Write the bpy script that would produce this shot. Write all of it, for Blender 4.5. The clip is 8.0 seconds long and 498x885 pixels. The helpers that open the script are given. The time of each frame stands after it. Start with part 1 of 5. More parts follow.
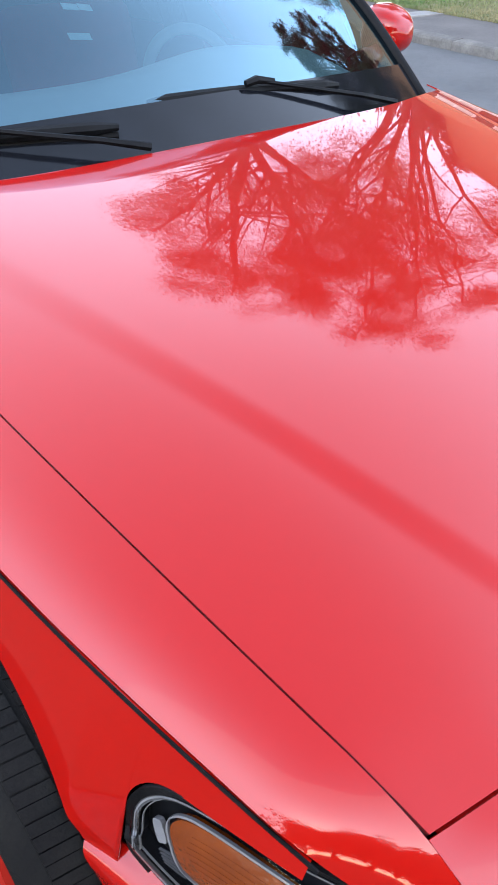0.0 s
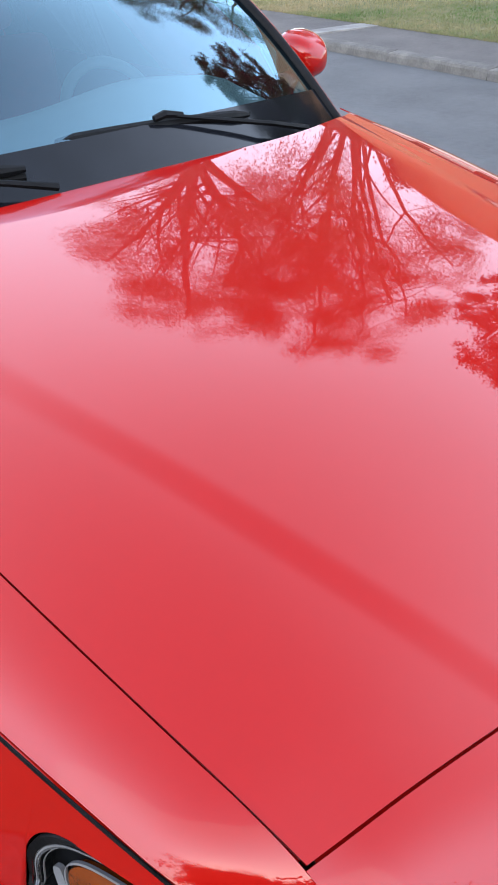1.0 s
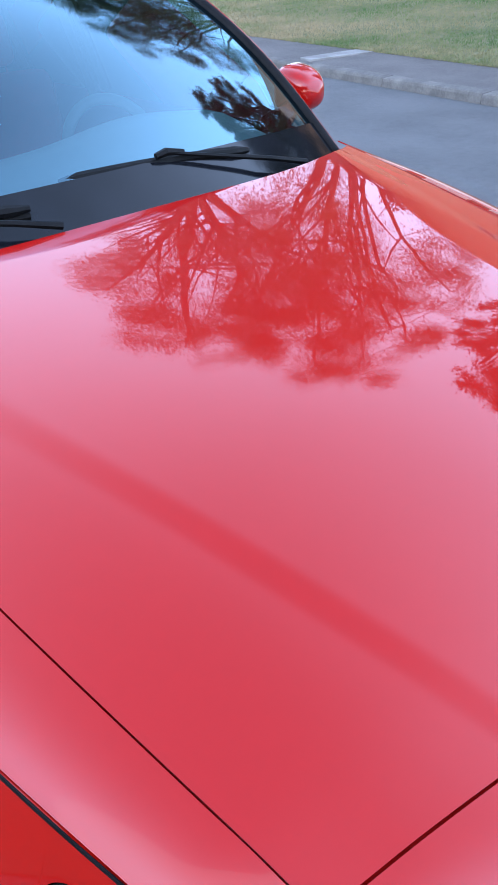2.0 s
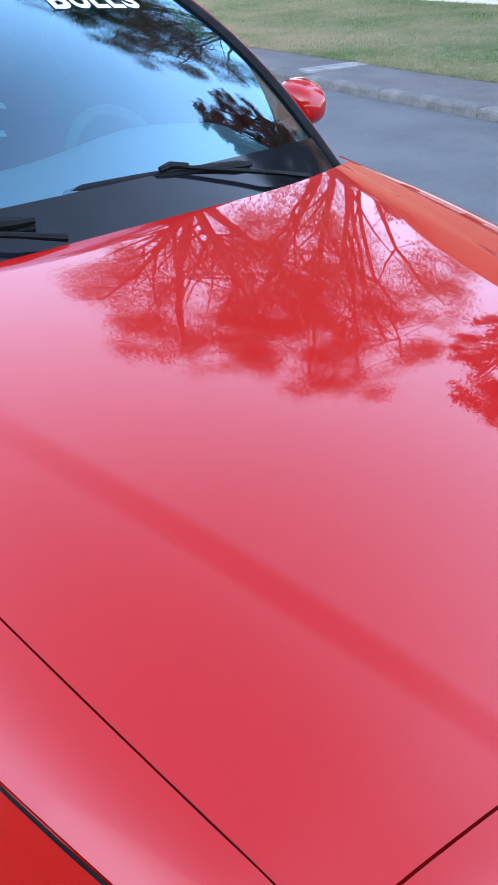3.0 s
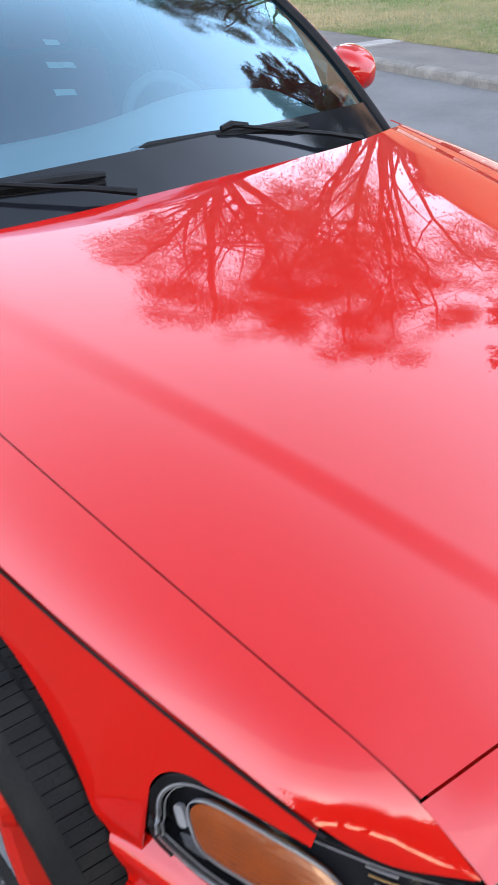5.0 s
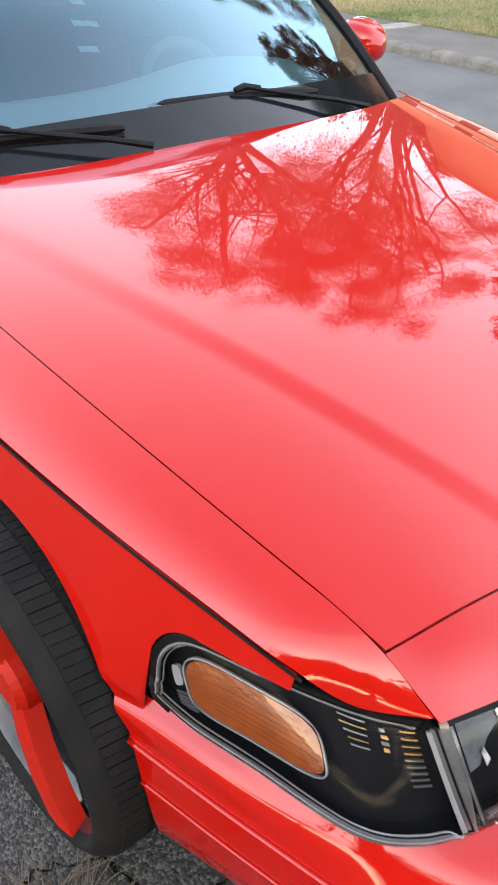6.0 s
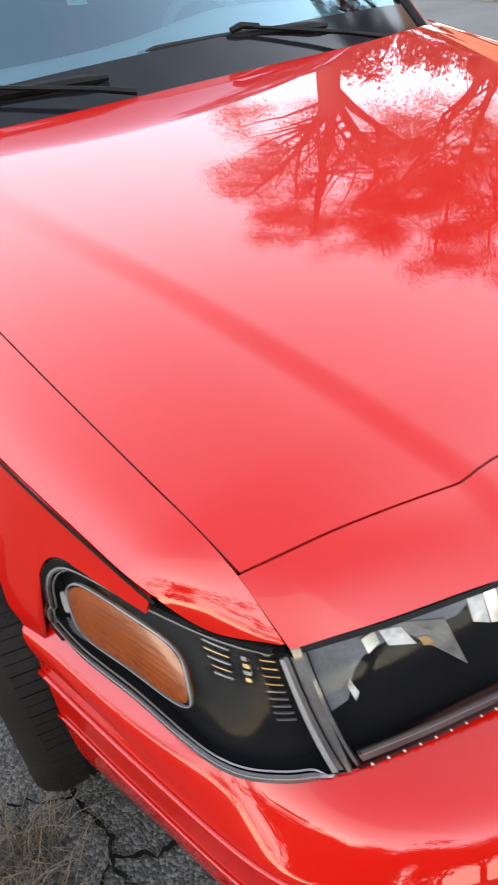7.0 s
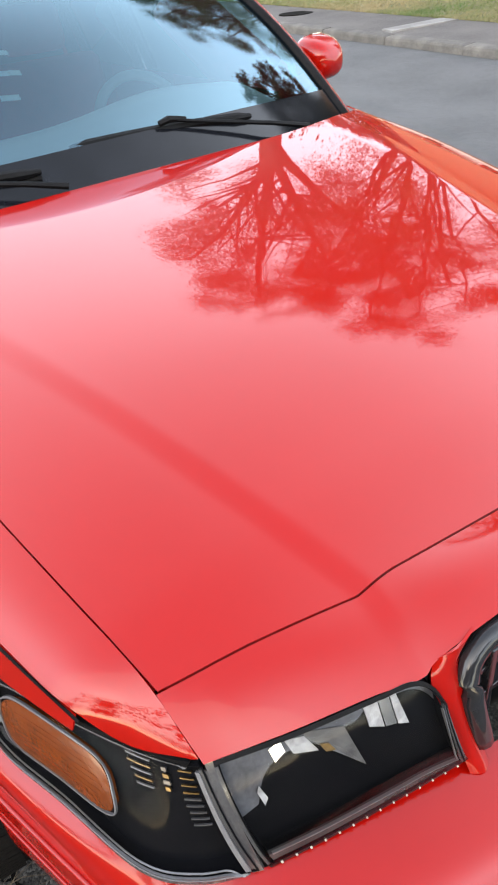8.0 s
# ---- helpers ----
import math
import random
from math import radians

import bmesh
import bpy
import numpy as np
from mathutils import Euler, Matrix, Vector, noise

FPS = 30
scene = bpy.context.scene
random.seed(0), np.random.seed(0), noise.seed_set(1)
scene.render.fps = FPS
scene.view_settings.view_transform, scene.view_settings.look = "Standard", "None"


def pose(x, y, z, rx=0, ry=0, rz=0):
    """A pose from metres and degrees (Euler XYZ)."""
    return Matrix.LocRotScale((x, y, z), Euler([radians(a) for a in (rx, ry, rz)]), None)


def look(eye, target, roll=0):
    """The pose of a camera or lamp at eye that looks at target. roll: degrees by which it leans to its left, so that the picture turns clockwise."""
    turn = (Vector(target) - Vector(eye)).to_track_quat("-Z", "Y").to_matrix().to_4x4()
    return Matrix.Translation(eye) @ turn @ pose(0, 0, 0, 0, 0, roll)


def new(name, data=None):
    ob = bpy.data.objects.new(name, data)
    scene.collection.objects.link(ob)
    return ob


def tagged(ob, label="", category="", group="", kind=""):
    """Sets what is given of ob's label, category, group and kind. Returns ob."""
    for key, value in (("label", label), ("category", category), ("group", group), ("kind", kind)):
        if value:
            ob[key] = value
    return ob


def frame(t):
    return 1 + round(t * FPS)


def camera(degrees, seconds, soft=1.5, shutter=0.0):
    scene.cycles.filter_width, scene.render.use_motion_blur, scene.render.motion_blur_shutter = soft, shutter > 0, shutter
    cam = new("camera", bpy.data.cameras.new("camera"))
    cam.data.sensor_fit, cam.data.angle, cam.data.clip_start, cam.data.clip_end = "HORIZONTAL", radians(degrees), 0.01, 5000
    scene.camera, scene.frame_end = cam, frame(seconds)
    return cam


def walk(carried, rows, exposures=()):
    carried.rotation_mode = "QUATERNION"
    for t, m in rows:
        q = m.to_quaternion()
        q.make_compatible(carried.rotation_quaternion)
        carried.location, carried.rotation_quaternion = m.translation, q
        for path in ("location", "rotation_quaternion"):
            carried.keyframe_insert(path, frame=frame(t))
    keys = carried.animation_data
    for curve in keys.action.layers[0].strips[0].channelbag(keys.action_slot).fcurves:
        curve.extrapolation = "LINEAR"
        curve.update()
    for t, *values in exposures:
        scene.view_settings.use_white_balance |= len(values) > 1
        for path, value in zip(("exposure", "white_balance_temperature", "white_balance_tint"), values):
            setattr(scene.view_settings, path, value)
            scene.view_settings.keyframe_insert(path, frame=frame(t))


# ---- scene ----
cam = camera(37.0, 8.0, soft=1.6, shutter=0.25)
PATH = [
    (0, (-1.028, 0.142, 1.424), (-0.017, 1.396, 0.238), 0.7),
    (0.5, (-0.973, 0.121, 1.432), (0.029, 1.385, 0.249), 0.1),
    (1, (-0.951, 0.08, 1.467), (0.132, 1.294, 0.304), -0.9),
    (1.5, (-0.957, 0.09, 1.503), (0.139, 1.31, 0.358), -1.2),
    (1.7, (-0.953, 0.091, 1.501), (0.145, 1.318, 0.365), -1.4),
    (2.8, (-0.949, 0.088, 1.488), (0.175, 1.333, 0.399), -1.1),
    (3, (-0.963, 0.107, 1.51), (0.163, 1.337, 0.406), -0.5),
    (3.5, (-0.926, 0.078, 1.505), (0.212, 1.336, 0.445), -2.0),
    (4, (-0.942, 0.072, 1.482), (0.212, 1.316, 0.424), -3.0),
    (4.5, (-0.947, 0.079, 1.453), (0.189, 1.314, 0.363), -3.0),
    (4.9, (-1.047, 0.092, 1.471), (0.011, 1.353, 0.335), -1.5),
    (5, (-1.087, 0.088, 1.477), (-0.023, 1.344, 0.341), -1.1),
    (5.2, (-1.171, 0.08, 1.484), (-0.106, 1.329, 0.343), -0.6),
    (6.3, (-1.179, -0.096, 1.426), (-0.149, 1.158, 0.257), 0.9),
    (6.5, (-1.104, -0.135, 1.403), (-0.11, 1.147, 0.233), 0.1),
    (6.9, (-0.984, -0.198, 1.384), (-0.186, 1.193, 0.189), -5.1),
    (7, (-0.94, -0.218, 1.348), (-0.184, 1.206, 0.164), -7.4),
    (7.3, (-0.918, -0.252, 1.336), (-0.154, 1.142, 0.122), -6.1),
    (7.5, (-0.889, -0.262, 1.359), (-0.146, 1.133, 0.134), -6.9),
    (7.9, (-0.882, -0.254, 1.475), (-0.024, 1.136, 0.321), -5.8),
    (8, (-0.889, -0.248, 1.496), (0.002, 1.128, 0.349), -5.6),
]
EXPOSURES = [
    (0.0, 2.08, 7150, 10), (0.5, 2.14, 8900, 10), (1.0, 1.90, 7400, 10), (1.6, 1.89, 5950, 10), (3.0, 1.90, 6000, 10),
    (3.5, 1.98, 8100, 10), (4.0, 1.87, 5950, 10), (4.6, 1.95, 6150, 10), (5.0, 2.18, 7500, 10), (5.3, 2.23, 8200, 10),
    (6.5, 2.24, 9000, 10), (7.3, 2.15, 8900, 10), (8.0, 2.06, 9000, 10),
]
walk(cam, [(t, look(eye, target, roll)) for t, eye, target, roll in PATH], EXPOSURES)

# ---- world and sun ----
SUN_EL, SUN_AZ = 28.0, 232.0      # degrees; azimuth clockwise from +Y
world = bpy.data.worlds.new("world")
scene.world = world
world.use_nodes = True
wn = world.node_tree
wn.nodes.clear()
sky = wn.nodes.new("ShaderNodeTexSky")
sky.sky_type = "NISHITA"
sky.sun_disc = False
sky.sun_elevation, sky.sun_rotation = radians(SUN_EL), radians(SUN_AZ)
sky.air_density, sky.dust_density, sky.ozone_density = 1.0, 0.8, 1.0
bg = wn.nodes.new("ShaderNodeBackground")
bg.inputs["Strength"].default_value = 0.11
wo = wn.nodes.new("ShaderNodeOutputWorld")
wn.links.new(sky.outputs[0], bg.inputs[0])
veil = wn.nodes.new("ShaderNodeBackground")      # pale haze over the lower sky
veil.inputs["Color"].default_value = (0.56, 0.70, 0.99, 1)
low = wn.nodes.new("ShaderNodeTexCoord")          # the haze thins out towards the zenith
cut = wn.nodes.new("ShaderNodeSeparateXYZ")
thin = wn.nodes.new("ShaderNodeValToRGB")
thin.color_ramp.interpolation = "B_SPLINE"
for k, (at, grey) in enumerate(((0.0, 0.56), (0.30, 0.74), (0.54, 1.24), (0.74, 0.98), (1.0, 0.03))):
    stop = thin.color_ramp.elements[k] if k < 2 else thin.color_ramp.elements.new(at)
    stop.position, stop.color = at, (grey / 1.4, grey / 1.4, grey / 1.4, 1)
wn.links.new(low.outputs["Generated"], cut.inputs[0])
wn.links.new(cut.outputs["Z"], thin.inputs["Fac"])
gain = wn.nodes.new("ShaderNodeMath")
gain.operation = "MULTIPLY"
gain.inputs[1].default_value = 1.4
wn.links.new(thin.outputs[0], gain.inputs[0])
wn.links.new(gain.outputs[0], veil.inputs["Strength"])
both = wn.nodes.new("ShaderNodeAddShader")
wn.links.new(bg.outputs[0], both.inputs[0])
wn.links.new(veil.outputs[0], both.inputs[1])
wn.links.new(both.outputs[0], wo.inputs[0])
sd = bpy.data.lights.new("sun", "SUN")
sd.energy, sd.angle, sd.color = 0.22, radians(80), (1.0, 0.93, 0.84)
sun = new("sun", sd)
sun.matrix_world = look((math.sin(radians(SUN_AZ)) * 50 * math.cos(radians(SUN_EL)), math.cos(radians(SUN_AZ)) * 50 * math.cos(radians(SUN_EL)), 50 * math.sin(radians(SUN_EL))), (0, 0, 0))


# ---- materials ----
def mat(name, base, rough=0.5, metal=0.0, alt=None, scale=6.0, mix=0.5, bump=0.0, bump_scale=60.0, coat=0.0, spec=0.5, rvar=0.0, obj_random=0.0):
    """Principled surface with two scales of noise: stains between base and alt, fine relief in the normal."""
    m = bpy.data.materials.new(name)
    m.use_nodes = True
    nt = m.node_tree
    p = nt.nodes["Principled BSDF"]
    p.inputs["Base Color"].default_value = (*base, 1)
    p.inputs["Roughness"].default_value = rough
    p.inputs["Metallic"].default_value = metal
    p.inputs["Specular IOR Level"].default_value = spec
    if coat:
        p.inputs["Coat Weight"].default_value = coat
        p.inputs["Coat Roughness"].default_value = 0.016
        p.inputs["Coat IOR"].default_value = 1.52
    tc = nt.nodes.new("ShaderNodeTexCoord")
    if alt:
        big = nt.nodes.new("ShaderNodeTexNoise")
        big.inputs["Scale"].default_value = scale
        big.inputs["Detail"].default_value = 8
        fine = nt.nodes.new("ShaderNodeTexNoise")
        fine.inputs["Scale"].default_value = scale * 12
        fine.inputs["Detail"].default_value = 4
        add = nt.nodes.new("ShaderNodeMath")
        add.operation = "MULTIPLY_ADD"
        add.inputs[1].default_value = 0.45
        nt.links.new(tc.outputs["Object"], big.inputs["Vector"])
        nt.links.new(tc.outputs["Object"], fine.inputs["Vector"])
        nt.links.new(fine.outputs["Fac"], add.inputs[0])
        nt.links.new(big.outputs["Fac"], add.inputs[2])
        rng = nt.nodes.new("ShaderNodeMapRange")
        rng.inputs["From Min"].default_value = 0.52
        rng.inputs["From Max"].default_value = 0.95
        rng.inputs["To Max"].default_value = mix * 2
        nt.links.new(add.outputs[0], rng.inputs["Value"])
        mx = nt.nodes.new("ShaderNodeMix")
        mx.data_type = "RGBA"
        mx.inputs["A"].default_value = (*base, 1)
        mx.inputs["B"].default_value = (*alt, 1)
        nt.links.new(rng.outputs[0], mx.inputs["Factor"])
        out = mx.outputs["Result"]
        if obj_random:
            oi = nt.nodes.new("ShaderNodeObjectInfo")
            hv = nt.nodes.new("ShaderNodeHueSaturation")
            mr = nt.nodes.new("ShaderNodeMapRange")
            mr.inputs["To Min"].default_value = 1 - obj_random
            mr.inputs["To Max"].default_value = 1 + obj_random
            nt.links.new(oi.outputs["Random"], mr.inputs["Value"])
            nt.links.new(mr.outputs[0], hv.inputs["Value"])
            nt.links.new(out, hv.inputs["Color"])
            out = hv.outputs["Color"]
        nt.links.new(out, p.inputs["Base Color"])
        if rvar:
            rr = nt.nodes.new("ShaderNodeMapRange")
            rr.inputs["To Min"].default_value = max(0.0, rough - rvar)
            rr.inputs["To Max"].default_value = rough + rvar
            nt.links.new(big.outputs["Fac"], rr.inputs["Value"])
            nt.links.new(rr.outputs[0], p.inputs["Roughness"])
    if bump:
        bn = nt.nodes.new("ShaderNodeTexNoise")
        bn.inputs["Scale"].default_value = bump_scale
        bn.inputs["Detail"].default_value = 6
        b = nt.nodes.new("ShaderNodeBump")
        b.inputs["Strength"].default_value = bump
        b.inputs["Distance"].default_value = 0.01
        nt.links.new(tc.outputs["Object"], bn.inputs["Vector"])
        nt.links.new(bn.outputs["Fac"], b.inputs["Height"])
        nt.links.new(b.outputs[0], p.inputs["Normal"])
    return m


def glass_mat(name, tint, tint_fac, ior=1.5, gloss=(1, 1, 1)):
    """Thin pane: clear or tinted, with a mirror gloss set by Fresnel."""
    m = bpy.data.materials.new(name)
    m.use_nodes = True
    nt = m.node_tree
    nt.nodes.clear()
    o = nt.nodes.new("ShaderNodeOutputMaterial")
    tr = nt.nodes.new("ShaderNodeBsdfTransparent")
    tr.inputs[0].default_value = (*[1 - tint_fac * (1 - c) for c in tint], 1)
    gl = nt.nodes.new("ShaderNodeBsdfGlossy")
    gl.inputs["Roughness"].default_value = 0.01
    gl.inputs["Color"].default_value = (*gloss, 1)
    fr = nt.nodes.new("ShaderNodeFresnel")
    fr.inputs[0].default_value = ior
    mx = nt.nodes.new("ShaderNodeMixShader")
    nt.links.new(fr.outputs[0], mx.inputs[0])
    nt.links.new(tr.outputs[0], mx.inputs[1])
    nt.links.new(gl.outputs[0], mx.inputs[2])
    nt.links.new(mx.outputs[0], o.inputs[0])
    return m


PAINT = mat("red_paint", (0.33, 0.0028, 0.0012), 0.5, alt=(0.31, 0.0026, 0.0011), scale=3, mix=0.4, coat=1.0, spec=0.05)
BLACK = mat("black_plastic", (0.003, 0.003, 0.0035), 0.5, spec=0.10, alt=(0.008, 0.008, 0.009), scale=20, bump=0.15, bump_scale=300)
GLOSSBLACK = mat("gloss_black", (0.012, 0.013, 0.016), 0.08, alt=(0.02, 0.02, 0.022), scale=8)
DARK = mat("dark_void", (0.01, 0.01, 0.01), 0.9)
RUBBER = mat("tyre_rubber", (0.0055, 0.0055, 0.006), 0.75, alt=(0.011, 0.0105, 0.010), scale=14, spec=0.1, bump=0.2, bump_scale=160)
CHROME = mat("chrome", (0.75, 0.76, 0.78), 0.12, metal=1.0, alt=(0.6, 0.6, 0.62), scale=10)
GREYTRIM = mat("grey_lamp_trim", (0.055, 0.055, 0.06), 0.25, alt=(0.085, 0.085, 0.09), scale=25, coat=0.6)
LAMPBLACK = mat("lamp_housing", (0.003, 0.0033, 0.0048), 0.6, spec=0.05, alt=(0.005, 0.0052, 0.0065), scale=15)
AMBER = mat("amber_reflector", (0.19, 0.034, 0.002), 0.25, alt=(0.13, 0.022, 0.002), scale=20, coat=0.8, bump=0.2, bump_scale=120)
LENS = glass_mat("clear_lens", (1, 1, 1), 0.0, 1.13)
HEADLENS = glass_mat("clear_head_lens", (1, 1, 1), 0.0, 1.24)
SCREEN = glass_mat("tinted_windshield", (0.17, 0.30, 0.34), 1.0, 2.6, (0.50, 0.80, 0.95))
SIDEGLASS = glass_mat("dark_side_glass", (0.03, 0.035, 0.04), 1.0, 1.5)
COWLBLACK = mat("satin_black_band", (0.004, 0.0045, 0.006), 0.1, alt=(0.008, 0.009, 0.012), scale=8, spec=0.32)
DASH = mat("dash_vinyl", (0.62, 0.625, 0.63), 0.7, alt=(0.66, 0.665, 0.67), scale=9)
CABIN = mat("cabin_cloth", (0.05, 0.052, 0.055), 0.9, alt=(0.07, 0.07, 0.075), scale=9)
WHEELGREY = mat("grey_wheel_leather", (0.30, 0.30, 0.30), 0.5, alt=(0.24, 0.24, 0.24), scale=15)
SEATRED = mat("red_seat_cloth", (0.62, 0.03, 0.035), 0.8, alt=(0.52, 0.025, 0.03), scale=20)
WHITE = mat("white_vinyl", (0.82, 0.82, 0.82), 0.5, alt=(0.74, 0.74, 0.72), scale=20)
ROADGREY = mat("worn_road", (0.055, 0.057, 0.060), 0.75, alt=(0.085, 0.086, 0.09), scale=1.2, mix=0.6, bump=0.5, bump_scale=90)
WALKGREY = mat("footway_asphalt", (0.060, 0.054, 0.053), 0.85, alt=(0.098, 0.088, 0.085), scale=1.5, mix=0.5, bump=0.5, bump_scale=80)
KERB = mat("kerb_concrete", (0.135, 0.125, 0.115), 0.9, alt=(0.075, 0.070, 0.065), scale=4, mix=0.6, bump=0.5, bump_scale=50, obj_random=0.12)
PATCHM = mat("pale_concrete", (0.22, 0.215, 0.21), 0.85, alt=(0.14, 0.135, 0.13), scale=2.5, mix=0.6, bump=0.4)
LAWN = mat("lawn_soil", (0.06, 0.075, 0.025), 0.95, alt=(0.16, 0.135, 0.07), scale=0.5, mix=0.6, bump=0.8, bump_scale=14)
BLADE = mat("grass_blade", (0.045, 0.105, 0.020), 0.8, alt=(0.25, 0.20, 0.11), scale=0.55, mix=0.62)
VERGE = mat("dark_verge_grass", (0.022, 0.027, 0.012), 0.95, alt=(0.045, 0.040, 0.024), scale=1.2, mix=0.6, bump=0.8, bump_scale=14)
CLADW = mat("brown_cladding", (0.17, 0.085, 0.05), 0.8, alt=(0.12, 0.06, 0.04), scale=3, bump=0.3)
BLIND = mat("pale_blind", (0.62, 0.58, 0.52), 0.5, alt=(0.5, 0.47, 0.42), scale=3, coat=0.5)
WHEELRED = mat("red_wheel_paint", (0.30, 0.005, 0.0024), 0.5, spec=0.15, alt=(0.3, 0.008, 0.0025), scale=6)
FENCEW = mat("weathered_board", (0.20, 0.13, 0.09), 0.9, alt=(0.11, 0.075, 0.055), scale=3, bump=0.4)
STRAW = mat("dry_grass", (0.10, 0.075, 0.05), 0.85, alt=(0.06, 0.045, 0.03), scale=12)
BARK = mat("bark", (0.08, 0.065, 0.05), 0.95, alt=(0.07, 0.055, 0.045), scale=3, mix=0.7, bump=1.0, bump_scale=12)
LEAF = mat("leaf", (0.055, 0.075, 0.022), 0.7, alt=(0.12, 0.09, 0.03), scale=0.7)
NEEDLE = mat("dark_leaf", (0.03, 0.05, 0.02), 0.7, alt=(0.06, 0.07, 0.03), scale=0.8)
RENDERW = mat("white_render", (0.80, 0.79, 0.76), 0.9, alt=(0.70, 0.68, 0.63), scale=0.8, bump=0.3, bump_scale=40)
ROOFM = mat("roof_tile", (0.42, 0.20, 0.10), 0.85, alt=(0.30, 0.15, 0.08), scale=4, bump=0.4, bump_scale=20)
STONE = mat("pale_stone", (0.55, 0.50, 0.42), 0.85, alt=(0.42, 0.38, 0.31), scale=6, bump=0.4)


def aggregate_mat(name, lo, hi, scale):
    """Asphalt: stones of many greys set in dark binder, with relief."""
    m = mat(name, lo, 0.8)
    nt = m.node_tree
    p = nt.nodes["Principled BSDF"]
    tc = nt.nodes.new("ShaderNodeTexCoord")
    vo = nt.nodes.new("ShaderNodeTexVoronoi")
    vo.inputs["Scale"].default_value = scale
    nz = nt.nodes.new("ShaderNodeTexNoise")
    nz.inputs["Scale"].default_value = 5.0
    nz.inputs["Detail"].default_value = 6
    sep = nt.nodes.new("ShaderNodeSeparateColor")
    pw = nt.nodes.new("ShaderNodeMath")
    pw.operation = "POWER"
    pw.inputs[1].default_value = 2.2
    ml = nt.nodes.new("ShaderNodeMath")
    ml.operation = "MULTIPLY"
    mx = nt.nodes.new("ShaderNodeMix")
    mx.data_type = "RGBA"
    mx.inputs["A"].default_value = (*lo, 1)
    mx.inputs["B"].default_value = (*hi, 1)
    bp = nt.nodes.new("ShaderNodeBump")
    bp.inputs["Strength"].default_value = 0.6
    bp.inputs["Distance"].default_value = 0.004
    bp.invert = True
    for v in (vo, nz):
        nt.links.new(tc.outputs["Object"], v.inputs["Vector"])
    nt.links.new(vo.outputs["Color"], sep.inputs[0])
    nt.links.new(sep.outputs[0], pw.inputs[0])
    nt.links.new(pw.outputs[0], ml.inputs[0])
    nt.links.new(nz.outputs["Fac"], ml.inputs[1])
    nt.links.new(ml.outputs[0], mx.inputs["Factor"])
    nt.links.new(mx.outputs["Result"], p.inputs["Base Color"])
    nt.links.new(vo.outputs["Distance"], bp.inputs["Height"])
    nt.links.new(bp.outputs[0], p.inputs["Normal"])
    return m


PALETRIM = mat("pale_lamp_edge", (0.17, 0.17, 0.18), 0.3, alt=(0.14, 0.14, 0.15), scale=30)
# grey that carries the sky's sheen on the headlamp lens
BROWSHEEN = mat("brow_sheen", (0.11, 0.12, 0.145), 0.45, metal=0.2, alt=(0.035, 0.037, 0.045), scale=14, mix=0.4)
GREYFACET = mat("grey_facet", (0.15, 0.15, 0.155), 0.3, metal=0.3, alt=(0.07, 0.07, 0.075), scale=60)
# diffuse white that paints the reflector's glints
GLINTWHITE = mat("glint_facet", (0.46, 0.47, 0.49), 0.3, alt=(0.20, 0.20, 0.21), scale=90)
GOLD = mat("gold_reflector", (0.34, 0.23, 0.11), 0.35, metal=1.0, alt=(0.14, 0.09, 0.05), scale=40)
COARSE = aggregate_mat("coarse_asphalt", (0.009, 0.0085, 0.0085), (0.15, 0.145, 0.138), 170)
TAR = mat("crack_dirt", (0.003, 0.003, 0.003), 0.95, spec=0.05, alt=(0.009, 0.008, 0.007), scale=30)


# ---- mesh helpers ----
def part(name, bm, material, parent, label="", smooth=False):
    me = bpy.data.meshes.new(name)
    bmesh.ops.recalc_face_normals(bm, faces=bm.faces[:])
    bm.to_mesh(me)
    bm.free()
    me.materials.append(material)
    if smooth:
        for f in me.polygons:
            f.use_smooth = True
    ob = new(name, me)
    if parent:
        ob.parent = parent
    if label:
        tagged(ob, label)
    return ob


def thing(name, label, category, group="", kind="", at=(0, 0, 0)):
    e = new(name)
    e.location = at
    bpy.context.view_layer.update()
    return tagged(e, label, category, group, kind)


def spline(pts, n):
    """n points along a Catmull-Rom curve through pts, evenly by knot."""
    P = [Vector(p) for p in pts]
    out = []
    m = len(P) - 1
    for k in range(n):
        s = k / (n - 1) * m
        i = min(int(s), m - 1)
        f = s - i
        a, b = P[i], P[i + 1]
        ta = (b - P[i - 1]) / 2 if i else b - a
        tb = (P[i + 2] - a) / 2 if i + 2 <= m else b - a
        f2, f3 = f * f, f * f * f
        out.append(a * (2 * f3 - 3 * f2 + 1) + ta * (f3 - 2 * f2 + f) + b * (-2 * f3 + 3 * f2) + tb * (f3 - f2))
    return out


def even(pts, n, dense=240):
    """n points along the curve through pts, evenly by length."""
    P = spline(pts, dense)
    L = [0.0]
    for a, b in zip(P, P[1:]):
        L.append(L[-1] + (b - a).length)
    out, i = [], 0
    for k in range(n):
        s = L[-1] * k / (n - 1)
        while i < dense - 2 and L[i + 1] < s:
            i += 1
        f = (s - L[i]) / max(L[i + 1] - L[i], 1e-9)
        out.append(P[i].lerp(P[i + 1], min(max(f, 0), 1)))
    return out


